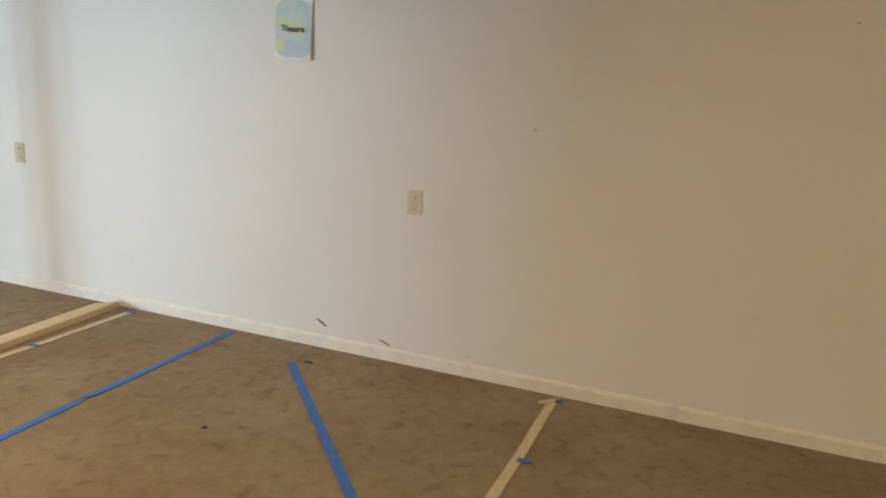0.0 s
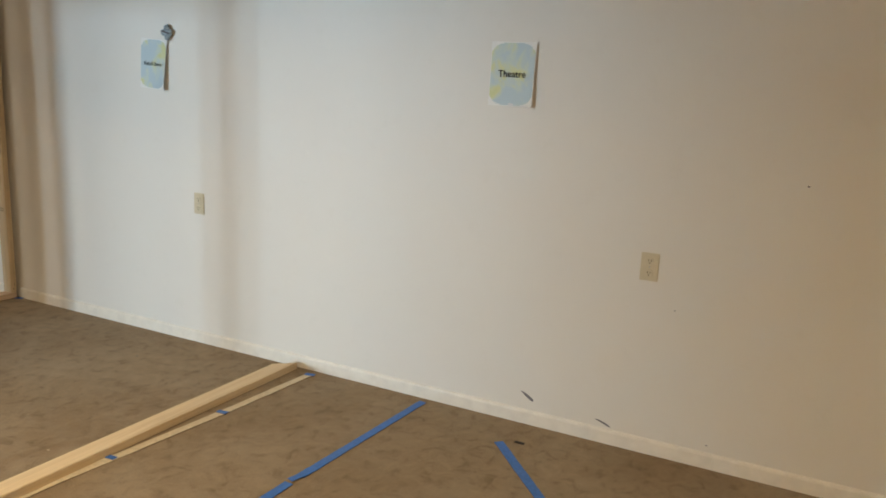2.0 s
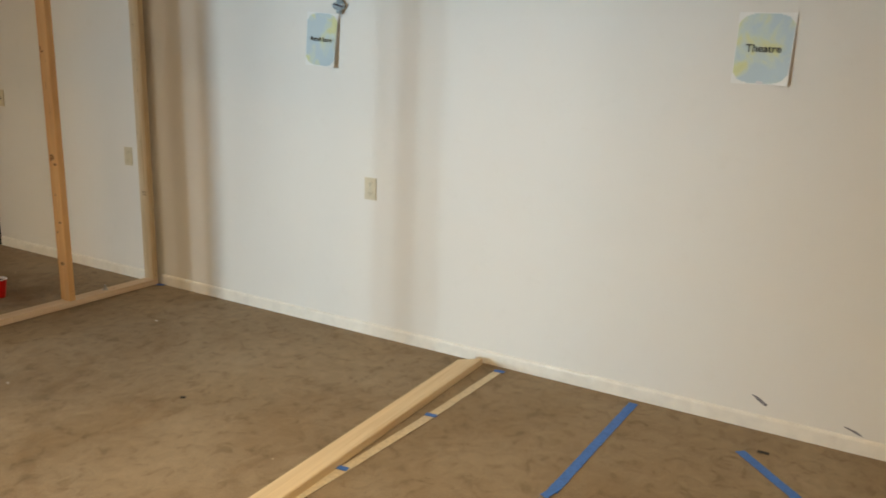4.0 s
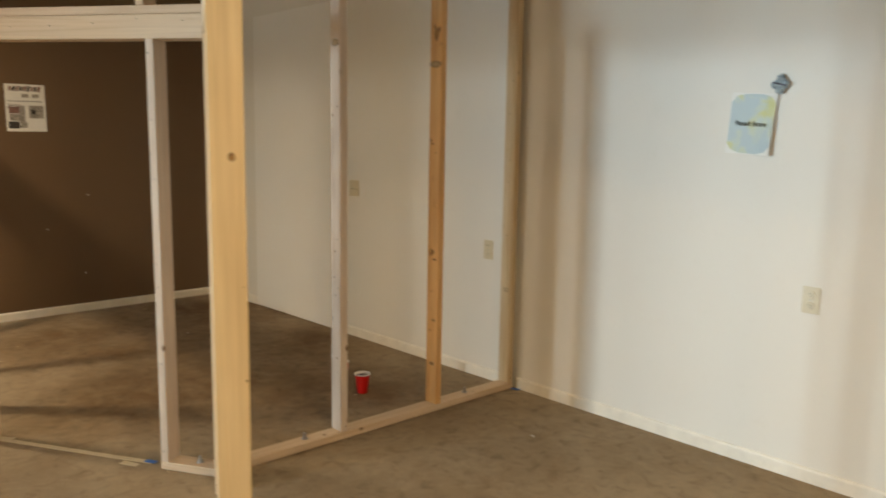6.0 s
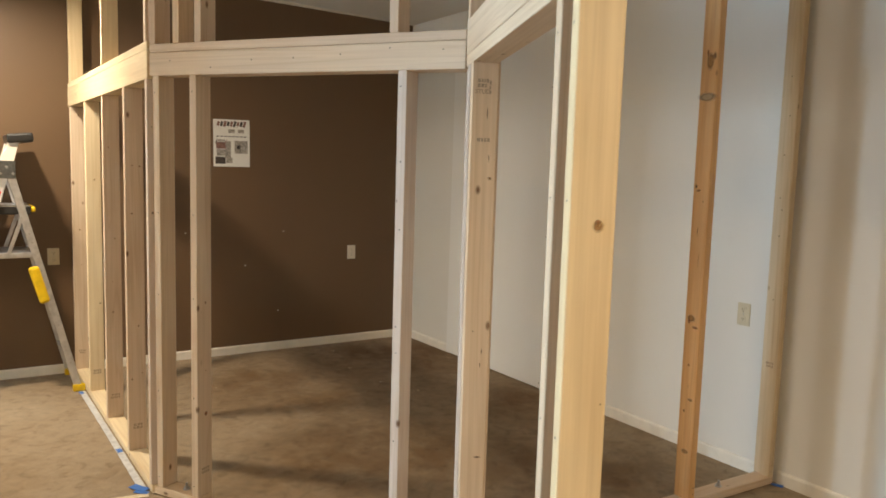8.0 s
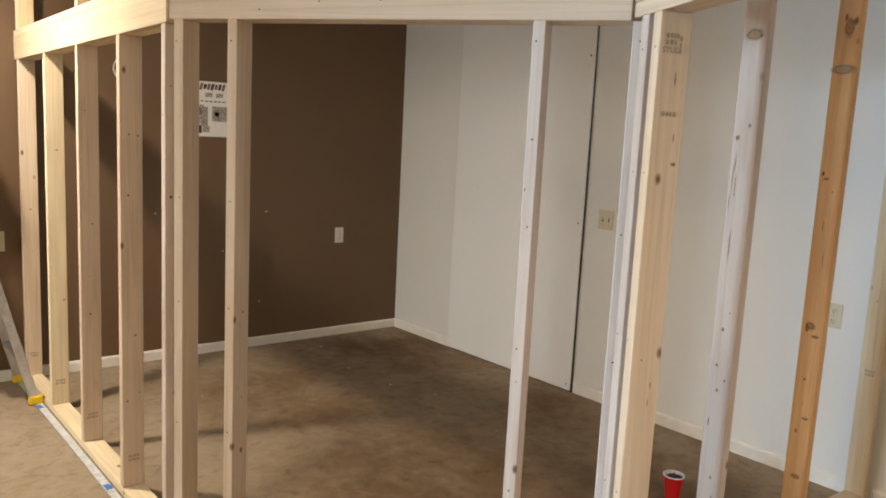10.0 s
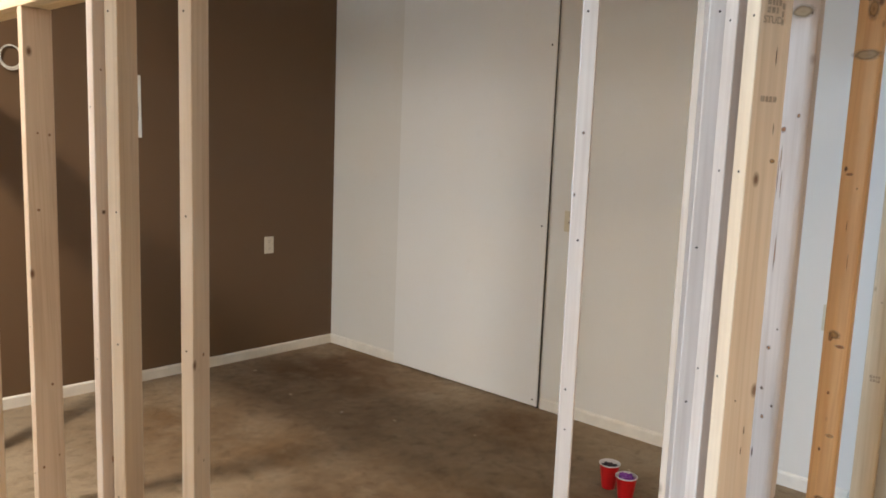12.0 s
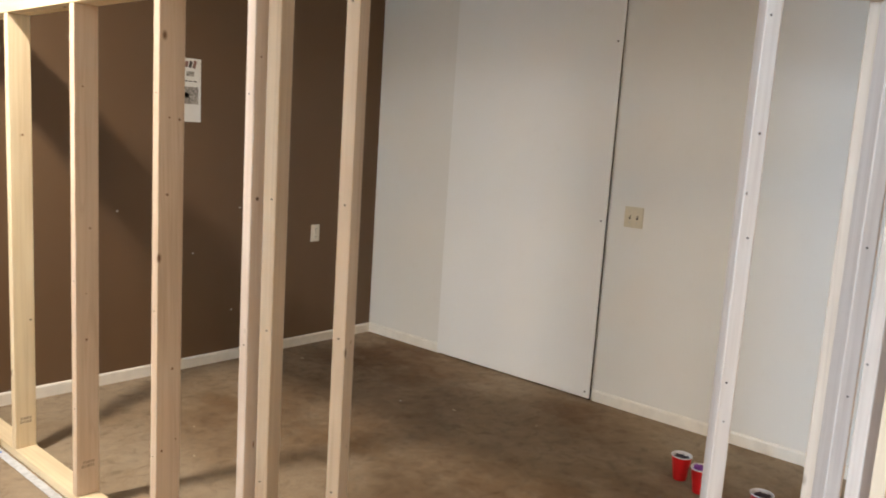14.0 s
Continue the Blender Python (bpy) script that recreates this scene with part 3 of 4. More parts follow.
_pts = [(-3.276, 0.72), (-3.176, 0.72), (-3.152, 3.160), (-3.253, 3.072)]
_lo = [_bm.verts.new((x, y, 0.001)) for x, y in _pts]
_hi = [_bm.verts.new((x, y, 0.039)) for x, y in _pts]
_bm.faces.new(_lo[::-1]), _bm.faces.new(_hi)
for i in range(4):
    _bm.faces.new((_lo[i], _lo[(i + 1) % 4], _hi[(i + 1) % 4], _hi[i]))
bmesh.ops.bevel(_bm, geom=_bm.edges[:], offset=0.003, segments=2, affect="EDGES")
bmesh.ops.translate(_bm, verts=_bm.verts, vec=(3.218, -0.72, -0.02))
bmesh.ops.rotate(_bm, verts=_bm.verts, cent=(0, 0, 0), matrix=Matrix.Rotation(radians(90), 3, "X"))
tagged(part("floor_plank", _bm, PINE_GOLD, None, "pale pine two-by-four lying on the carpet", pose(-3.218, 0.72, 0.02, -90, 0, 0)), "", "plank")


# ---- tape on the carpet ----
def tape(points, width, material, label, z=0.003):
    """A strip laid along points, with slightly uneven edges."""
    bm = bmesh.new()
    pts = [Vector((p[0], p[1], 0)) for p in points]
    fine = []
    for a, b in zip(pts, pts[1:]):
        k = max(2, int((b - a).length / 0.05))
        fine += [a.lerp(b, i / k) for i in range(k)]
    fine.append(pts[-1])
    prev = None
    for i, p in enumerate(fine):
        dirn = (fine[min(i + 1, len(fine) - 1)] - fine[max(i - 1, 0)]).normalized()
        side = Vector((-dirn.y, dirn.x, 0)) * width / 2
        w1, w2 = 1 + 0.10 * (random.random() - 0.5), 1 + 0.10 * (random.random() - 0.5)
        zz = Vector((0, 0, z + 0.0015 * random.random()))
        row = (bm.verts.new(p + side * w1 + zz), bm.verts.new(p - side * w2 + zz))
        if prev:
            bm.faces.new((prev[0], prev[1], row[1], row[0]))
        prev = row
    ext = bmesh.ops.extrude_face_region(bm, geom=bm.faces[:])
    bmesh.ops.translate(bm, verts=[g for g in ext["geom"] if isinstance(g, bmesh.types.BMVert)], vec=(0, 0, -0.002))
    bmesh.ops.recalc_face_normals(bm, faces=bm.faces)
    o = pts[0].copy()
    bmesh.ops.translate(bm, verts=bm.verts, vec=-o)
    return tagged(part("floor_tape", bm, material, None, label, Matrix.Translation(o)), "", "tape", "tape on the carpet")


B_LAB, C_LAB = "blue painter's tape strip on the brown carpet", "cream masking tape strip on the brown carpet"
tape([(-3.046, 3.125), (-3.084, 2.53), (-3.156, 1.79), (-3.172, 1.55), (-3.20, 1.0)], 0.042, CREAM_TAPE, C_LAB)
tape([(-2.359, 3.146), (-2.412, 2.235)], 0.040, BLUE_TAPE, B_LAB)
tape([(-2.400, 2.275), (-2.425, 2.185)], 0.030, BLUE_TAPE, "torn crumpled end of blue tape on carpet", 0.006)
tape([(-2.416, 2.17), (-2.428, 1.79), (-2.440, 1.585)], 0.040, BLUE_TAPE, B_LAB)
tape([(-3.150, 1.545), (-2.97, 1.565), (-2.455, 1.575)], 0.040, BLUE_TAPE, B_LAB)
tape([(-1.862, 2.945), (-1.032, 2.027), (-0.70, 1.66)], 0.042, BLUE_TAPE, B_LAB)
tape([(-1.80, 2.984), (-1.755, 2.984)], 0.018, DARK, "small dark scrap of tape on carpet")
tape([(-0.566, 3.11), (-0.572, 2.62), (-0.585, 2.244), (-0.60, 1.6)], 0.042, CREAM_TAPE, C_LAB)
tape([(-0.540, 3.145), (-0.62, 3.07)], 0.03, CREAM_TAPE, "torn scrap of cream masking tape", 0.006)
for x, y, r in ((-3.040, 3.125, 0.2), (-3.086, 2.516, 0.1), (-3.149, 1.949, 0.1), (-0.545, 3.13, 0.1), (-0.546, 2.539, 0.1), (-7.01, 0.40, 0.9), (-7.60, 0.405, 0.1), (-8.78, 0.372, 0.1), (-5.55, 3.165, 0.4), (-6.0, 1.092, 0.5)):
    tape([(x - 0.026, y - 0.026 * r), (x + 0.026, y + 0.026 * r)], 0.026, BLUE_TAPE, "small tab of blue tape on carpet", 0.006)
tape([(-7.10, 0.375), (-7.02, 0.425)], 0.045, BLUE_TAPE, "torn piece of blue tape at the wall corner", 0.007)
tape([(-6.972, 0.425), (-7.008, 0.20), (-7.03, -0.20), (-7.06, -0.9)], 0.036, CREAM_TAPE, C_LAB)
tape([(-7.03, 0.415), (-8.0, 0.398), (-9.33, 0.372)], 0.034, plain("grey_tape", (0.55, 0.56, 0.57), 0.6), "pale grey tape strip along the bottom plate")
tape([(-6.80, 0.62), (-6.41, 0.85), (-5.99, 1.095)], 0.030, CREAM_TAPE, C_LAB)
tape([(-6.80, 0.62), (-6.70, 0.70)], 0.03, CREAM_TAPE, "torn scrap of cream masking tape", 0.006)
tape([(-6.84, 0.49), (-6.76, 0.535)], 0.03, CREAM_TAPE, "torn scrap of cream masking tape", 0.006)
tape([(-6.08, 0.99), (-6.0, 1.03)], 0.03, CREAM_TAPE, "torn scrap of cream masking tape", 0.006)


# ---- sheet, outlets, papers ----
_sheet = tagged(part("wall_sheet", box_bm(PX1 - PX0, 0.012, 2.52, 0.002, True), SHEET, None, "large white board sheet leaning flat against the wall",
                     pose((PX0 + PX1) / 2, 3.176, 0.012, -0.2, 0, 0)), "", "wall sheet")
# shade in the gap behind the sheet's edge, built as a dark strip
_bm = span_bm(PX1 - 0.03, PX1 - 0.002, 3.186, 3.201, 0.0, 2.5)
tagged(part("gap_strip", _bm, DARK, None, "narrow dark strip standing in for the shaded gap behind the white sheet"), "", "strip")
for z in (0.05, 2.134, 1.1):
    for x in (PX1 - 0.03,):
        bm = bmesh.new()
        bmesh.ops.create_circle(bm, cap_ends=True, segments=10, radius=0.006)
        part("screw", bm, NAIL, _sheet, "", axes((x, 3.176 - 0.0075 + 0.0035 * z, z), (1, 0, 0), (0, 0, 1), (0, -1, 0)))


def face_frame(place, wall):
    """World pose of a fixture: x along the wall, y up, z out of it."""
    if wall == "north":
        return axes(place, (1, 0, 0), (0, 0, 1), (0, -1, 0))
    return axes(place, (0, 1, 0), (0, 0, 1), (1, 0, 0))


def plate_bm(w, h, t=0.005):
    bm = box_bm(w, h, t, 0, True)
    top = [e for e in bm.edges if all(v.co.z > t * 0.9 for v in e.verts)]
    bmesh.ops.bevel(bm, geom=top, offset=0.003, segments=2, affect="EDGES")
    return bm


def outlet(place, wall, material, label):
    m = face_frame(place, wall)
    t = thing("wall_outlet", place, label, "outlet", "wall outlets")
    t.matrix_basis = m
    PLACED[t] = m
    part("cover_plate", plate_bm(0.076, 0.120), material, t, "", m)
    for dy in (0.026, -0.026):
        face = part("socket", cyl_bm(0.0175, 0.0165, 0.0025, 20), material, t, "", m @ Matrix.Translation((0, dy, 0.005)))
        for dx, w, h in ((-0.006, 0.0024, 0.009), (0.006, 0.0024, 0.008)):
            part("slot", box_bm(w, h, 0.0006, 0, True), DARK, face, "", m @ Matrix.Translation((dx, dy + 0.003, 0.0076)))
        part("ground_hole", cyl_bm(0.0028, 0.0028, 0.0006, 10), DARK, face, "", m @ Matrix.Translation((0, dy - 0.009, 0.0076)))
    part("screw", cyl_bm(0.003, 0.003, 0.001, 10), BOLT, t, "", m @ Matrix.Translation((0, 0, 0.005)))


for x in (-1.332, -3.894, -5.836):
    outlet((x, YN - 0.0005, 0.834), "north", IVORY, "ivory plastic duplex wall outlet on white wall")
outlet((XW + 0.0005, 2.626, 0.803), "west", PALE_PLASTIC, "pale plastic duplex outlet on brown wall")
outlet((XW + 0.0005, 0.284, 0.853), "west", IVORY, "ivory plastic duplex outlet on brown wall")

_m = face_frame((-7.223, YN - 0.0005, 1.142), "north")
_sw = thing("light_switch", (0, 0, 0), "beige double toggle light switch on white wall", "light switch")
_sw.matrix_basis = _m
PLACED[_sw] = _m
part("cover_plate", plate_bm(0.117, 0.120), IVORY, _sw, "", _m)
for dx in (-0.023, 0.023):
    part("slot", box_bm(0.010, 0.024, 0.0008, 0, True), DARK, _sw, "", _m @ Matrix.Translation((dx, 0, 0.005)))
    part("toggle", box_bm(0.008, 0.010, 0.012, 0.001, True), IVORY, _sw, "", _m @ Matrix.Translation((dx, 0.003, 0.005)) @ pose(0, 0, 0, -25, 0, 0))
    for dy in (0.03, -0.03):
        part("screw", cyl_bm(0.0028, 0.0028, 0.001, 8), BOLT, _sw, "", _m @ Matrix.Translation((dx, dy, 0.005)))


def flat_poly(points):
    bm = bmesh.new()
    bm.faces.new([bm.verts.new((x, y, 0)) for x, y in points])
    return bm


def map_print():
    m, nt, b = mat_base("printed_map", 0.6)
    n = noise_of(nt, coords(nt, (9, 7, 9), jitter=True), 1.0, 4, 0.5, 0.6)
    col = ramp(nt, n, [(0.42, (0.46, 0.57, 0.60)), (0.50, (0.54, 0.62, 0.55)), (0.57, (0.62, 0.63, 0.34)), (0.70, (0.56, 0.59, 0.28))])
    nt.links.new(col, b.inputs["Base Color"])
    return m


MAP = map_print()


def text_bm(words, size):
    cu = bpy.data.curves.new("lettering", "FONT")
    cu.offset = 0.0004
    cu.body, cu.size, cu.align_x, cu.align_y = words, size, "CENTER", "CENTER"
    ob = new("lettering", cu)
    bpy.context.view_layer.update()
    me = bpy.data.meshes.new_from_object(ob.evaluated_get(bpy.context.evaluated_depsgraph_get()))
    bpy.data.objects.remove(ob)
    bm = bmesh.new()
    bm.from_mesh(me)
    return bm


run_p.lay("grade_word", text_bm("STUD", 0.020), stamped, "b", 0.036, 1.812, INK, 0.163, "faded ink word STUD")


def paper_bm(w, h, curl, n=10):
    """A sheet of paper; curl lifts its lower corner off the wall."""
    bm = bmesh.new()
    grid = [[bm.verts.new((w * (i / n - 0.5), h * (j / n - 0.5), curl * max(0, (i / n) - 0.35) ** 2 * (1.4 - j / n))) for j in range(n + 1)] for i in range(n + 1)]
    for i in range(n):
        for j in range(n):
            bm.faces.new((grid[i][j], grid[i + 1][j], grid[i + 1][j + 1], grid[i][j + 1]))
    return bm


def curl_like(bm, w, h, curl, lift):
    bmesh.ops.triangulate(bm, faces=bm.faces[:])
    for e in range(2):
        bmesh.ops.subdivide_edges(bm, edges=bm.edges[:], cuts=1, use_grid_fill=True)
    for v in bm.verts:
        i, j = v.co.x / w + 0.5, v.co.y / h + 0.5
        v.co.z += lift + curl * max(0, i - 0.35) ** 2 * (1.4 - j)
    return bm


def wall_paper_sign(cx, cz, words, label, turn, curl):
    w, h = 0.216, 0.279
    m = face_frame((cx, YN - 0.002, cz), "north") @ pose(0, 0, 0, 0, 0, turn)
    t = thing("paper_sign", (0, 0, 0), label, "paper sign", "paper signs on the white wall")
    t.matrix_basis = m
    PLACED[t] = m
    part("sheet", paper_bm(w, h, curl), PAPER, t, "", m)
    bm = paper_bm(w, h, curl, 60)
    hw, hh, rx, ry = w * 0.48, h * 0.485, w * 0.36, h * 0.17

    def outside(c):
        ax, ay = abs(c.x), abs(c.y)
        if ax > hw or ay > hh:
            return True
        return ax > hw - rx and ay > hh - ry and ((ax - hw + rx) / rx) ** 2 + ((ay - hh + ry) / ry) ** 2 > 1

    bmesh.ops.delete(bm, geom=[f for f in bm.faces if outside(f.calc_center_median())], context="FACES")
    for v in bm.verts:
        v.co.z += 0.0016
    part("printed_map", bm, MAP, t, "pale blue and yellow-green map print", m)
    bm = text_bm(words, 0.042 if len(words) < 9 else 0.031) if words else None
    if bm:
        part("lettering", curl_like(bm, w, h, curl, 0.006), INKBLACK, t, "black hand-lettered word", m)
    return t, m


_t, _m = wall_paper_sign(-2.011, 1.610, "Theatre", "white letter paper with printed map reading Theatre, taped to wall", -0.8, 0.035)
part("tape_scrap", flat_poly([(-0.010, -0.125), (0.012, -0.127), (0.018, -0.134), (0.002, -0.139), (-0.012, -0.136)]), CUP_WHITE, _t, "", _m @ Matrix.Translation((0, 0, 0.004)))
_t, _m = wall_paper_sign(-4.222, 1.607, "Retail Store", "white letter paper with printed map reading Retail Store", -3.5, 0.05)

# crumpled grey-blue foil scrap above the second paper
_bm = bmesh.new()
for ang, r in ((0, 0.020), (90, 0.024), (180, 0.020), (270, 0.024)):
    sub = bmesh.ops.create_icosphere(_bm, subdivisions=2, radius=0.020)
    off = Vector((math.cos(radians(ang)) * r, math.sin(radians(ang)) * r, 0.016))
    for v in sub["verts"]:
        v.co = Vector((v.co.x, v.co.y, v.co.z * 0.6)) + off
        v.co += 0.010 * noise.noise_vector(v.co * 60)
_m = face_frame((-4.098, YN - 0.002, 1.781), "north")
_foil = tagged(part("foil_bow", _bm, GREYBLUE, None, "small crumpled grey-blue foil bow pinned to wall", _m), "", "foil bow")
part("tie", box_bm(0.060, 0.006, 0.004, 0.001, True), DARK_STUFF, _foil, "dark tie across the bow", _m @ pose(0, 0, 0.027, 0, 0, -14))

# printed flyer on the brown wall
_m = face_frame((XW + 0.002, 1.562, 1.708), "west") @ pose(0, 0, 0, 0, 0, 0.5)
_fly = thing("flyer", (0, 0, 0), "large white printed flyer with photos on brown wall", "flyer")
_fly.matrix_basis = _m
PLACED[_fly] = _m
part("sheet", box_bm(0.29, 0.370, 0.0012, 0, True), PAPER, _fly, "", _m)
PHOTO_A, PHOTO_B, PHOTO_C = plain("photo_grey", (0.45, 0.41, 0.36), 0.6, 0, 0.4, 60), plain("photo_dark", (0.07, 0.055, 0.05), 0.6, 0, 0.4, 80), plain("photo_red", (0.33, 0.17, 0.14), 0.6, 0, 0.4, 90)
for cx, cy, w, h, mt in ((0.075, -0.03, 0.105, 0.10, PHOTO_A), (-0.03, -0.05, 0.045, 0.13, PHOTO_A), (-0.085, -0.02, 0.075, 0.05, PHOTO_C), (-0.085, -0.075, 0.07, 0.05, PHOTO_A), (-0.09, -0.135, 0.08, 0.055, PHOTO_B), (-0.02, -0.135, 0.05, 0.04, PHOTO_A), (0.055, -0.03, 0.03, 0.03, PHOTO_B), (0.0, 0.095, 0.05, 0.028, PHOTO_A), (0.075, 0.095, 0.05, 0.028, PHOTO_A)):
    part("photo", box_bm(w, h, 0.0006, 0, True), mt, _fly, "", _m @ Matrix.Translation((cx, cy, 0.0014)))
for i in range(9):
    part("lettering_bar", box_bm(0.019, 0.034 + 0.006 * (i % 3), 0.0005, 0, True), PHOTO_B if i % 2 else PHOTO_C, _fly, "", _m @ Matrix.Translation((-0.105 + 0.026 * i, 0.150, 0.0014)) @ pose(0, 0, 0, 0, 0, -18))
for i in range(6):
    part("awning_stripe", box_bm(0.007, 0.036, 0.0005, 0, True), PHOTO_C if i % 2 else PHOTO_B, _fly, "", _m @ Matrix.Translation((-0.122 + 0.015 * i, 0.012, 0.0021)) @ pose(0, 0, 0, 0, 0, -24))
for i in range(8):
    part("lettering_bar", box_bm(0.020, 0.007, 0.0005, 0, True), PHOTO_B, _fly, "", _m @ Matrix.Translation((-0.11 + 0.031 * i, 0.052, 0.0014)))

# coil of white cable hanging on the brown wall
_bm = bmesh.new()
for k in range(2):
    rr, seg, tube = 0.052 + 0.004 * k, 28, 8
    rings = []
    for i in range(seg):
        a = 2 * math.pi * i / seg
        rings.append([_bm.verts.new(((rr + 0.0045 * math.cos(b)) * math.cos(a), (rr * 1.12 + 0.0045 * math.cos(b)) * math.sin(a) - 0.006 * k, 0.006 + 0.006 * k + 0.0045 * math.sin(b))) for b in [2 * math.pi * j / tube for j in range(tube)]])
    for i in range(seg):
        for j in range(tube):
            _bm.faces.new((rings[i][j], rings[(i + 1) % seg][j], rings[(i + 1) % seg][(j + 1) % tube], rings[i][(j + 1) % tube]))
tagged(part("cable_coil", _bm, CABLE, None, "small coil of white cable on brown wall", face_frame((XW + 0.001, 0.998, 1.925), "west")), "", "cable")

# scuffs and nail dots on the walls
def scuff(x, z, w, h, turn, wall="north", material=SCUFF):
    pts = []
    for i in range(14):
        a = 2 * math.pi * i / 14
        r = 0.75 + 0.5 * random.random()
        pts.append((w / 2 * r * math.cos(a), h / 2 * r * math.sin(a)))
    place = (x, YN - 0.0012, z) if wall == "north" else (XW + 0.0012, x, z)
    ob = part("wall_scuff", flat_poly(pts), material, None, "dark scuff mark on painted wall", face_frame(place, wall) @ pose(0, 0, 0, 0, 0, turn))
    tagged(ob, "", "scuff mark", "", "structure")


scuff(-1.829, 0.134, 0.085, 0.016, -32)
scuff(-1.466, 0.092, 0.075, 0.009, -20)
for x, z, w in ((-0.774, 1.227, 0.012), (-1.21, 0.661, 0.008), (0.42, 1.72, 0.009), (-1.02, 0.10, 0.008)):
    scuff(x, z, w, 0.006, 0)
for y, z in ((1.672, 0.726), (1.953, 0.334), (1.2, 1.0), (2.0, 1.0)):
    scuff(y, z, 0.014, 0.009, 20, "west", PAPER)


# ---- cups ----
def party_cup(x, y, turn, fill, label):
    t = thing("party_cup", (x, y, 0), label, "cup", "red cups on the carpet")
    m = pose(x, y, 0.001, 0, 0, turn)
    H, R0, R1 = 0.118, 0.030, 0.046
    seg = 32
    bm = bmesh.new()
    prof = [(0.0, 0.0), (R0, 0.0), (R0 + 0.001, 0.004)]
    for i in range(1, 9):
        f = i / 9
        prof.append((R0 + (R1 - R0) * f + (0.0009 if i in (2, 5, 7) else 0), H * f))
    prof.append((R1, H - 0.004))
    rings = [[bm.verts.new((r * math.cos(2 * math.pi * k / seg), r * math.sin(2 * math.pi * k / seg), z)) for k in range(seg)] for r, z in prof[1:]]
    for a, b in zip(rings, rings[1:]):
        for k in range(seg):
            bm.faces.new((a[k], a[(k + 1) % seg], b[(k + 1) % seg], b[k]))
    bm.faces.new(rings[0][::-1])
    for f in bm.faces:
        f.smooth = True
    part("outer_wall", bm, RED, t, "glossy red plastic", m)
    bm = bmesh.new()
    prof = [(R0 - 0.001, 0.012), (R1 - 0.0022, H - 0.003), (R1 - 0.0016, H + 0.0005), (R1 + 0.0008, H + 0.0018), (R1 + 0.0030, H - 0.0005), (R1 + 0.0026, H - 0.0040), (R1 + 0.0003, H - 0.0042)]
    rings = [[bm.verts.new((r * math.cos(2 * math.pi * k / seg), r * math.sin(2 * math.pi * k / seg), z)) for k in range(seg)] for r, z in prof]
    for a, b in zip(rings, rings[1:]):
        for k in range(seg):
            bm.faces.new((b[k], b[(k + 1) % seg], a[(k + 1) % seg], a[k]))
    bm.faces.new(rings[0])
    for f in bm.faces:
        f.smooth = True
    part("rim", bm, CUP_WHITE, t, "white rolled rim and lining", m)
    bm = bmesh.new()
    for i in range(16):
        a, r = 2.4 * i, 0.033 * math.sqrt((i + 0.5) / 16)
        sub = bmesh.ops.create_icosphere(bm, subdivisions=1, radius=0.010 + 0.004 * random.random())
        for v in sub["verts"]:
            v.co += Vector((r * math.cos(a), r * math.sin(a), 0.097 + (0.022 if fill is PURPLE else 0.008) * random.random()))
            v.co += 0.004 * noise.noise_vector(v.co * 90)
    part("contents", bm, fill, t, "crumpled contents", m)


party_cup(-6.410, 2.484, 20, PURPLE, "red plastic cup filled with purple crumpled stuff, on carpet")
party_cup(-6.533, 2.552, 80, DARK_STUFF, "red plastic cup with dark contents, on carpet")
party_cup(-6.126, 2.430, 140, DARK_STUFF, "red plastic cup with dark contents, on carpet")


# ---- step ladder ----
def bar(parent, name, a, b, w, d, material, label="", side=(1, 0, 0), bev=0.003):
    a, b = Vector(a), Vector(b)
    z = (b - a).normalized()
    x = Vector(side)
    x = (x - z * x.dot(z)).normalized()
    y = z.cross(x)
    return part(name, box_bm(w, d, (b - a).length, bev, True), material, parent, label, axes(a, x, y, z))


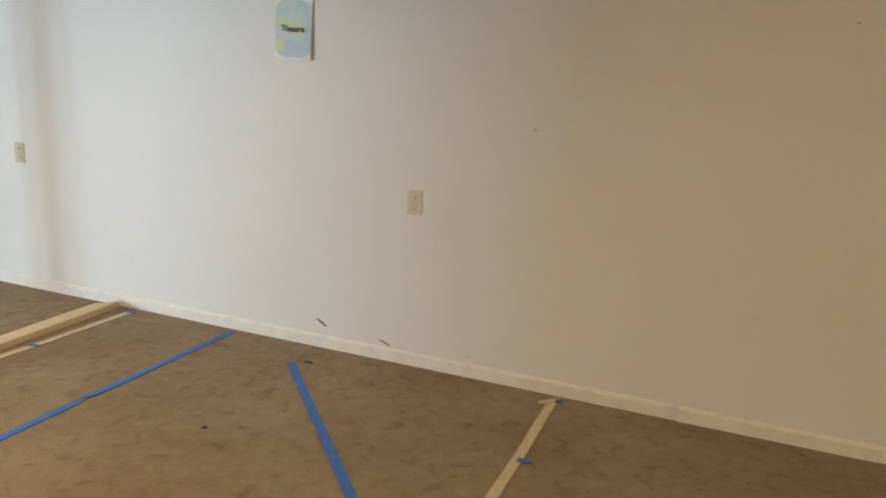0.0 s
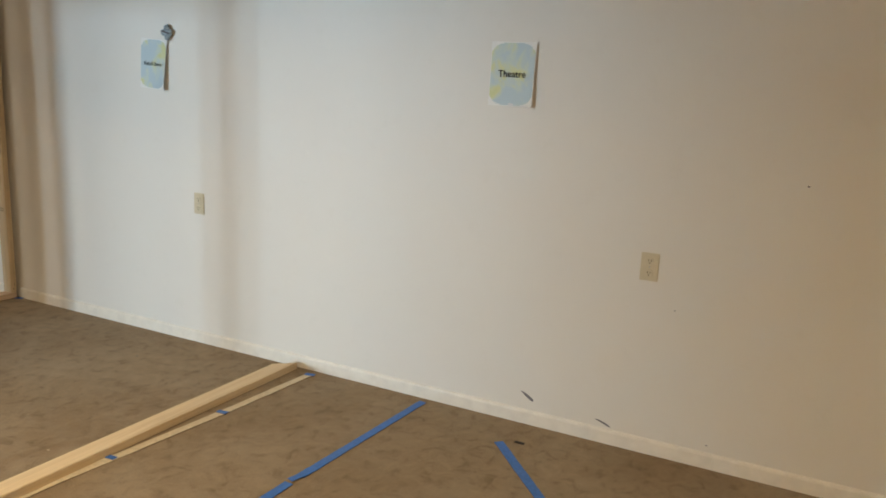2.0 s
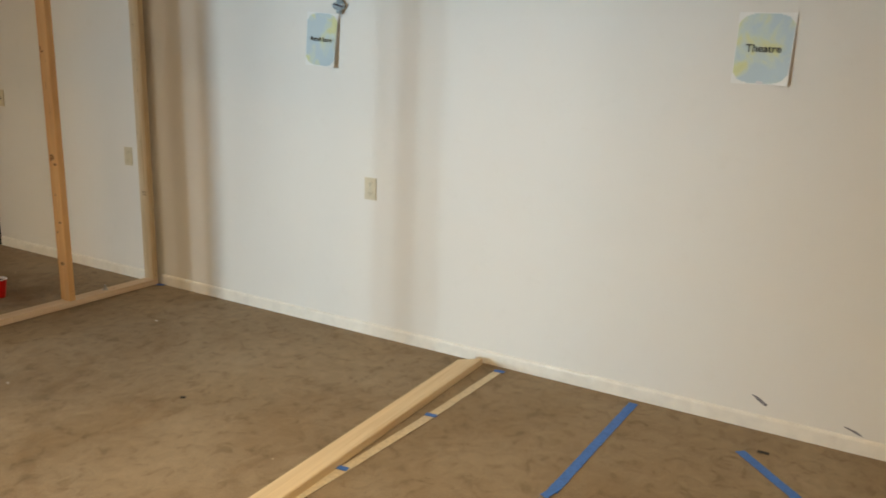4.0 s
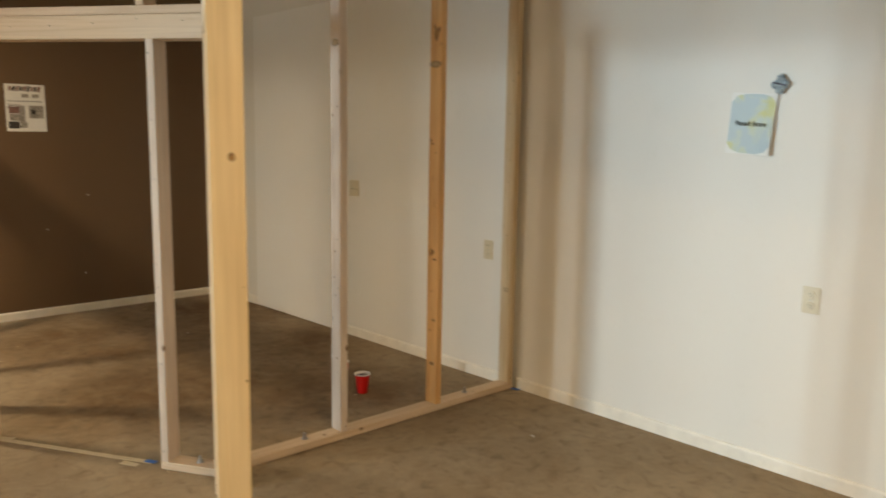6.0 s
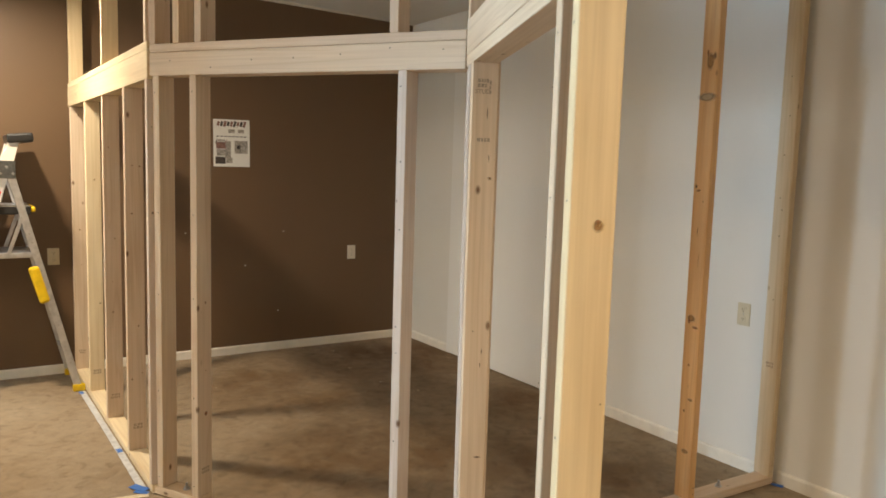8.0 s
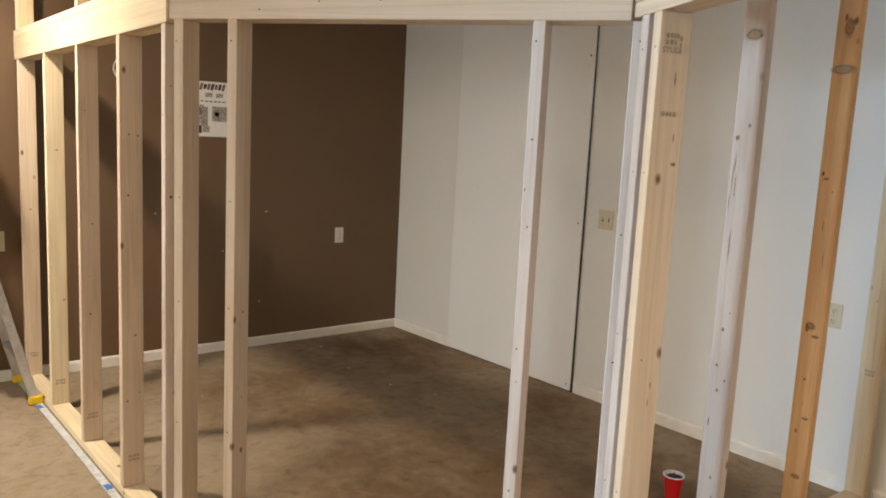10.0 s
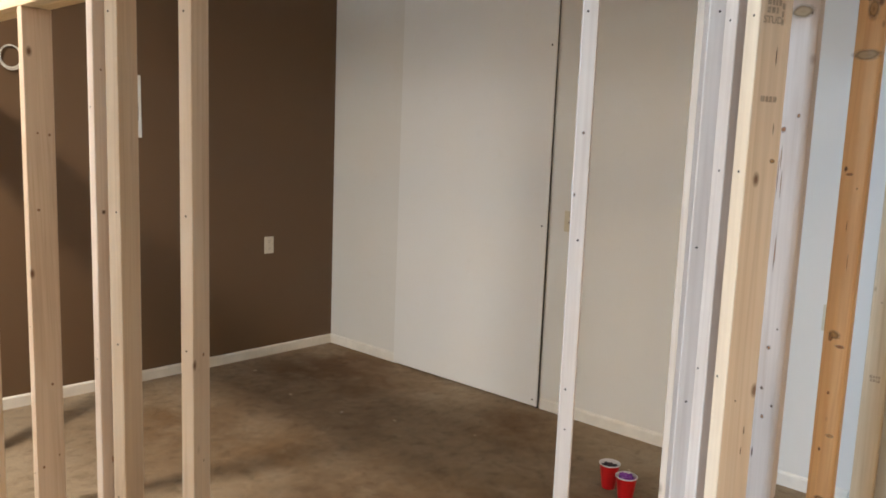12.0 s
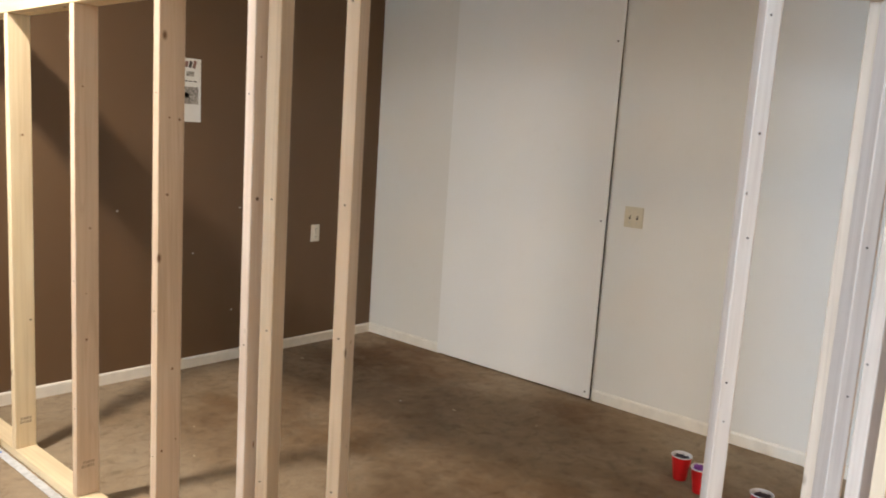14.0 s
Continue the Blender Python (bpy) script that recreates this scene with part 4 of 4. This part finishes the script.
lad = thing("step_ladder", (-9.1, 0.01, 0), "open aluminium step ladder with black platform and yellow feet", "ladder")
NX, FX, TX, UX = -8.85, -9.30, -8.90, -9.24
APEX_Y, APEX_Z = -0.012, 1.465
for bx, tx in ((NX, TX), (FX, UX)):
    rail = bar(lad, "rear_rail", (bx, 0.362, 0.03), (tx, APEX_Y + 0.015, APEX_Z), 0.028, 0.047, ALU)
    part("foot", box_bm(0.045, 0.075, 0.05, 0.01, True), YELLOW, rail, "yellow rubber foot", pose(bx, 0.368, 0.002))
    for f in (0.12, 0.3, 0.42, 0.55, 0.68, 0.72):
        p = Vector((bx, 0.362, 0.03)).lerp(Vector((tx, APEX_Y + 0.015, APEX_Z)), f)
        part("rivet", cyl_bm(0.006, 0.005, 0.004, 10), BOLT, rail, "", axes(p + Vector((0.0142, 0, 0)), (0, 1, 0), (0, 0, 1), (1, 0, 0)))
    front = bar(lad, "front_rail", (bx, -0.41, 0.03), (tx, APEX_Y - 0.015, APEX_Z), 0.028, 0.065, ALU)
    part("foot", box_bm(0.045, 0.085, 0.05, 0.01, True), YELLOW, front, "yellow rubber foot", pose(bx, -0.418, 0.002))
    if bx == NX:
        p = Vector((bx, -0.41, 0.03)).lerp(Vector((tx, APEX_Y - 0.015, APEX_Z)), 0.86)
        lab = part("label", box_bm(0.001, 0.05, 0.20, 0), CUP_WHITE, front, "white warning label", axes(p + Vector((0.0148, 0, 0)), (1, 0, 0), (0, 0.97, -0.27), (0, 0.27, 0.97)))
        part("warning_bar", box_bm(0.001, 0.04, 0.035, 0), RED, lab, "", axes(p + Vector((0.0156, 0.012, 0.055)), (1, 0, 0), (0, 0.97, -0.27), (0, 0.27, 0.97)))
        for q in range(4):
            part("text_bar", box_bm(0.001, 0.036, 0.008, 0), PHOTO_B, lab, "", axes(p + Vector((0.0156, -0.002 - 0.007 * q, 0.015 - 0.025 * q)), (1, 0, 0), (0, 0.97, -0.27), (0, 0.27, 0.97)))
    brk = bar(lad, "hinge_plate", (tx + 0.018, APEX_Y, APEX_Z - 0.05), (tx + 0.018, APEX_Y, APEX_Z + 0.06), 0.006, 0.10, plain("dark_steel", (0.16, 0.17, 0.17), 0.35, 0.8, 0.2, 60), "dark metal hinge plate", bev=0.002)
    for dy, dz in ((-0.035, 0.0), (0.035, 0.0), (0, 0.04)):
        part("rivet", cyl_bm(0.009, 0.007, 0.005, 10), BOLT, brk, "", axes((tx + 0.0212, APEX_Y + dy, APEX_Z - 0.02 + dz), (0, 1, 0), (0, 0, 1), (1, 0, 0)))
    bar(lad, "upper_post", (tx, APEX_Y + 0.005, APEX_Z + 0.04), (tx, APEX_Y + 0.045, APEX_Z + 0.185), 0.026, 0.062, PALE_PLASTIC, "pale grey upper post")
bar(lad, "handle_tray", (TX + 0.03, APEX_Y + 0.08, APEX_Z + 0.205), (UX - 0.03, APEX_Y + 0.08, APEX_Z + 0.205), 0.15, 0.06, BLACK, "black moulded top tray", (0, 1, 0.10), 0.014)
bar(lad, "handle_bar", (TX + 0.02, APEX_Y + 0.045, APEX_Z + 0.17), (UX - 0.02, APEX_Y + 0.045, APEX_Z + 0.17), 0.05, 0.04, ALU, "", (0, 1, 0), 0.01)
_pl = bar(lad, "platform", (TX - 0.016, -0.135, 1.215), (UX - 0.02, -0.135, 1.205), 0.51, 0.060, BLACK, "black ribbed platform with silver top edge", (0, 1, 0), 0.008)
bar(lad, "platform_edge", (TX - 0.016, -0.135, 1.238), (UX - 0.022, -0.135, 1.238), 0.50, 0.008, ALU, "", (0, 1, 0), 0.002)
bar(lad, "platform_cap", (TX - 0.03, 0.132, 1.216), (UX - 0.02, 0.132, 1.216), 0.030, 0.035, YELLOW, "yellow end cap", (0, 1, 0), 0.008)
_st = bar(lad, "step", (NX - 0.03, -0.11, 0.925), (FX + 0.03, -0.11, 0.925), 0.46, 0.035, ALU, "ribbed aluminium tread", (0, 1, 0), 0.005)
bar(_st, "step_front", (NX - 0.028, -0.21, 0.897), (FX + 0.03, -0.21, 0.897), 0.25, 0.022, BLACK, "black tread underside", (0, 1, 0), 0.003)
bar(lad, "step", (NX - 0.03, -0.31, 0.52), (FX + 0.03, -0.31, 0.52), 0.09, 0.035, ALU, "ribbed aluminium tread", (0, 1, 0), 0.005)
bar(lad, "step", (NX - 0.03, -0.37, 0.25), (FX + 0.03, -0.37, 0.25), 0.09, 0.035, ALU, "ribbed aluminium tread", (0, 1, 0), 0.005)
for bx in (NX - 0.03, FX + 0.03):
    bar(lad, "brace", (bx, 0.066, 1.17), (bx, -0.013, 0.94), 0.010, 0.024, ALU)
bar(lad, "rear_brace", (NX, 0.30, 0.26), (FX, 0.30, 0.26), 0.03, 0.02, ALU, "", (0, 1, 0))
bar(lad, "grip", (NX - 0.02, 0.185, 0.61), (NX - 0.02, 0.118, 0.85), 0.05, 0.065, YELLOW, "long yellow plastic grip", bev=0.018)

# ---- housings for the unseen ceiling lamps ----
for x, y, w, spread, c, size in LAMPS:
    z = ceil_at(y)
    t = thing("unseen_ceiling_light", (x, y, z), "unseen round white ceiling light, placed for the brightness of the room", "ceiling light", "ceiling lights")
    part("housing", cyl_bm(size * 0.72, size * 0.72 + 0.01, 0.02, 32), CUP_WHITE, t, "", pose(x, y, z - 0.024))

# small debris on the carpet
for k in range(16):
    x, y = random.uniform(-9.2, -3.4), random.uniform(0.9, 3.0)
    L, W = random.uniform(0.005, 0.022), random.uniform(0.002, 0.005)
    ob = part("carpet_crumb", box_bm(L, W, 0.003, 0.0008, True), random.choice((CREAM_TAPE, PAPER, SCUFF, CREAM_TAPE)), None, "tiny scrap of debris on the carpet", pose(x, y, 0.001, 0, 0, random.uniform(0, 180)))
    tagged(ob, "", "debris", "scraps on the carpet")
for x, y in ((-4.11, 2.052), (-1.80, 2.21), (-4.909, 1.21)):
    tagged(part("carpet_crumb", box_bm(0.021, 0.013, 0.005, 0.0015, True), DARK, None, "small dark scrap on the carpet", pose(x, y, 0.001, 0, 0, 30)), "", "debris", "scraps on the carpet")
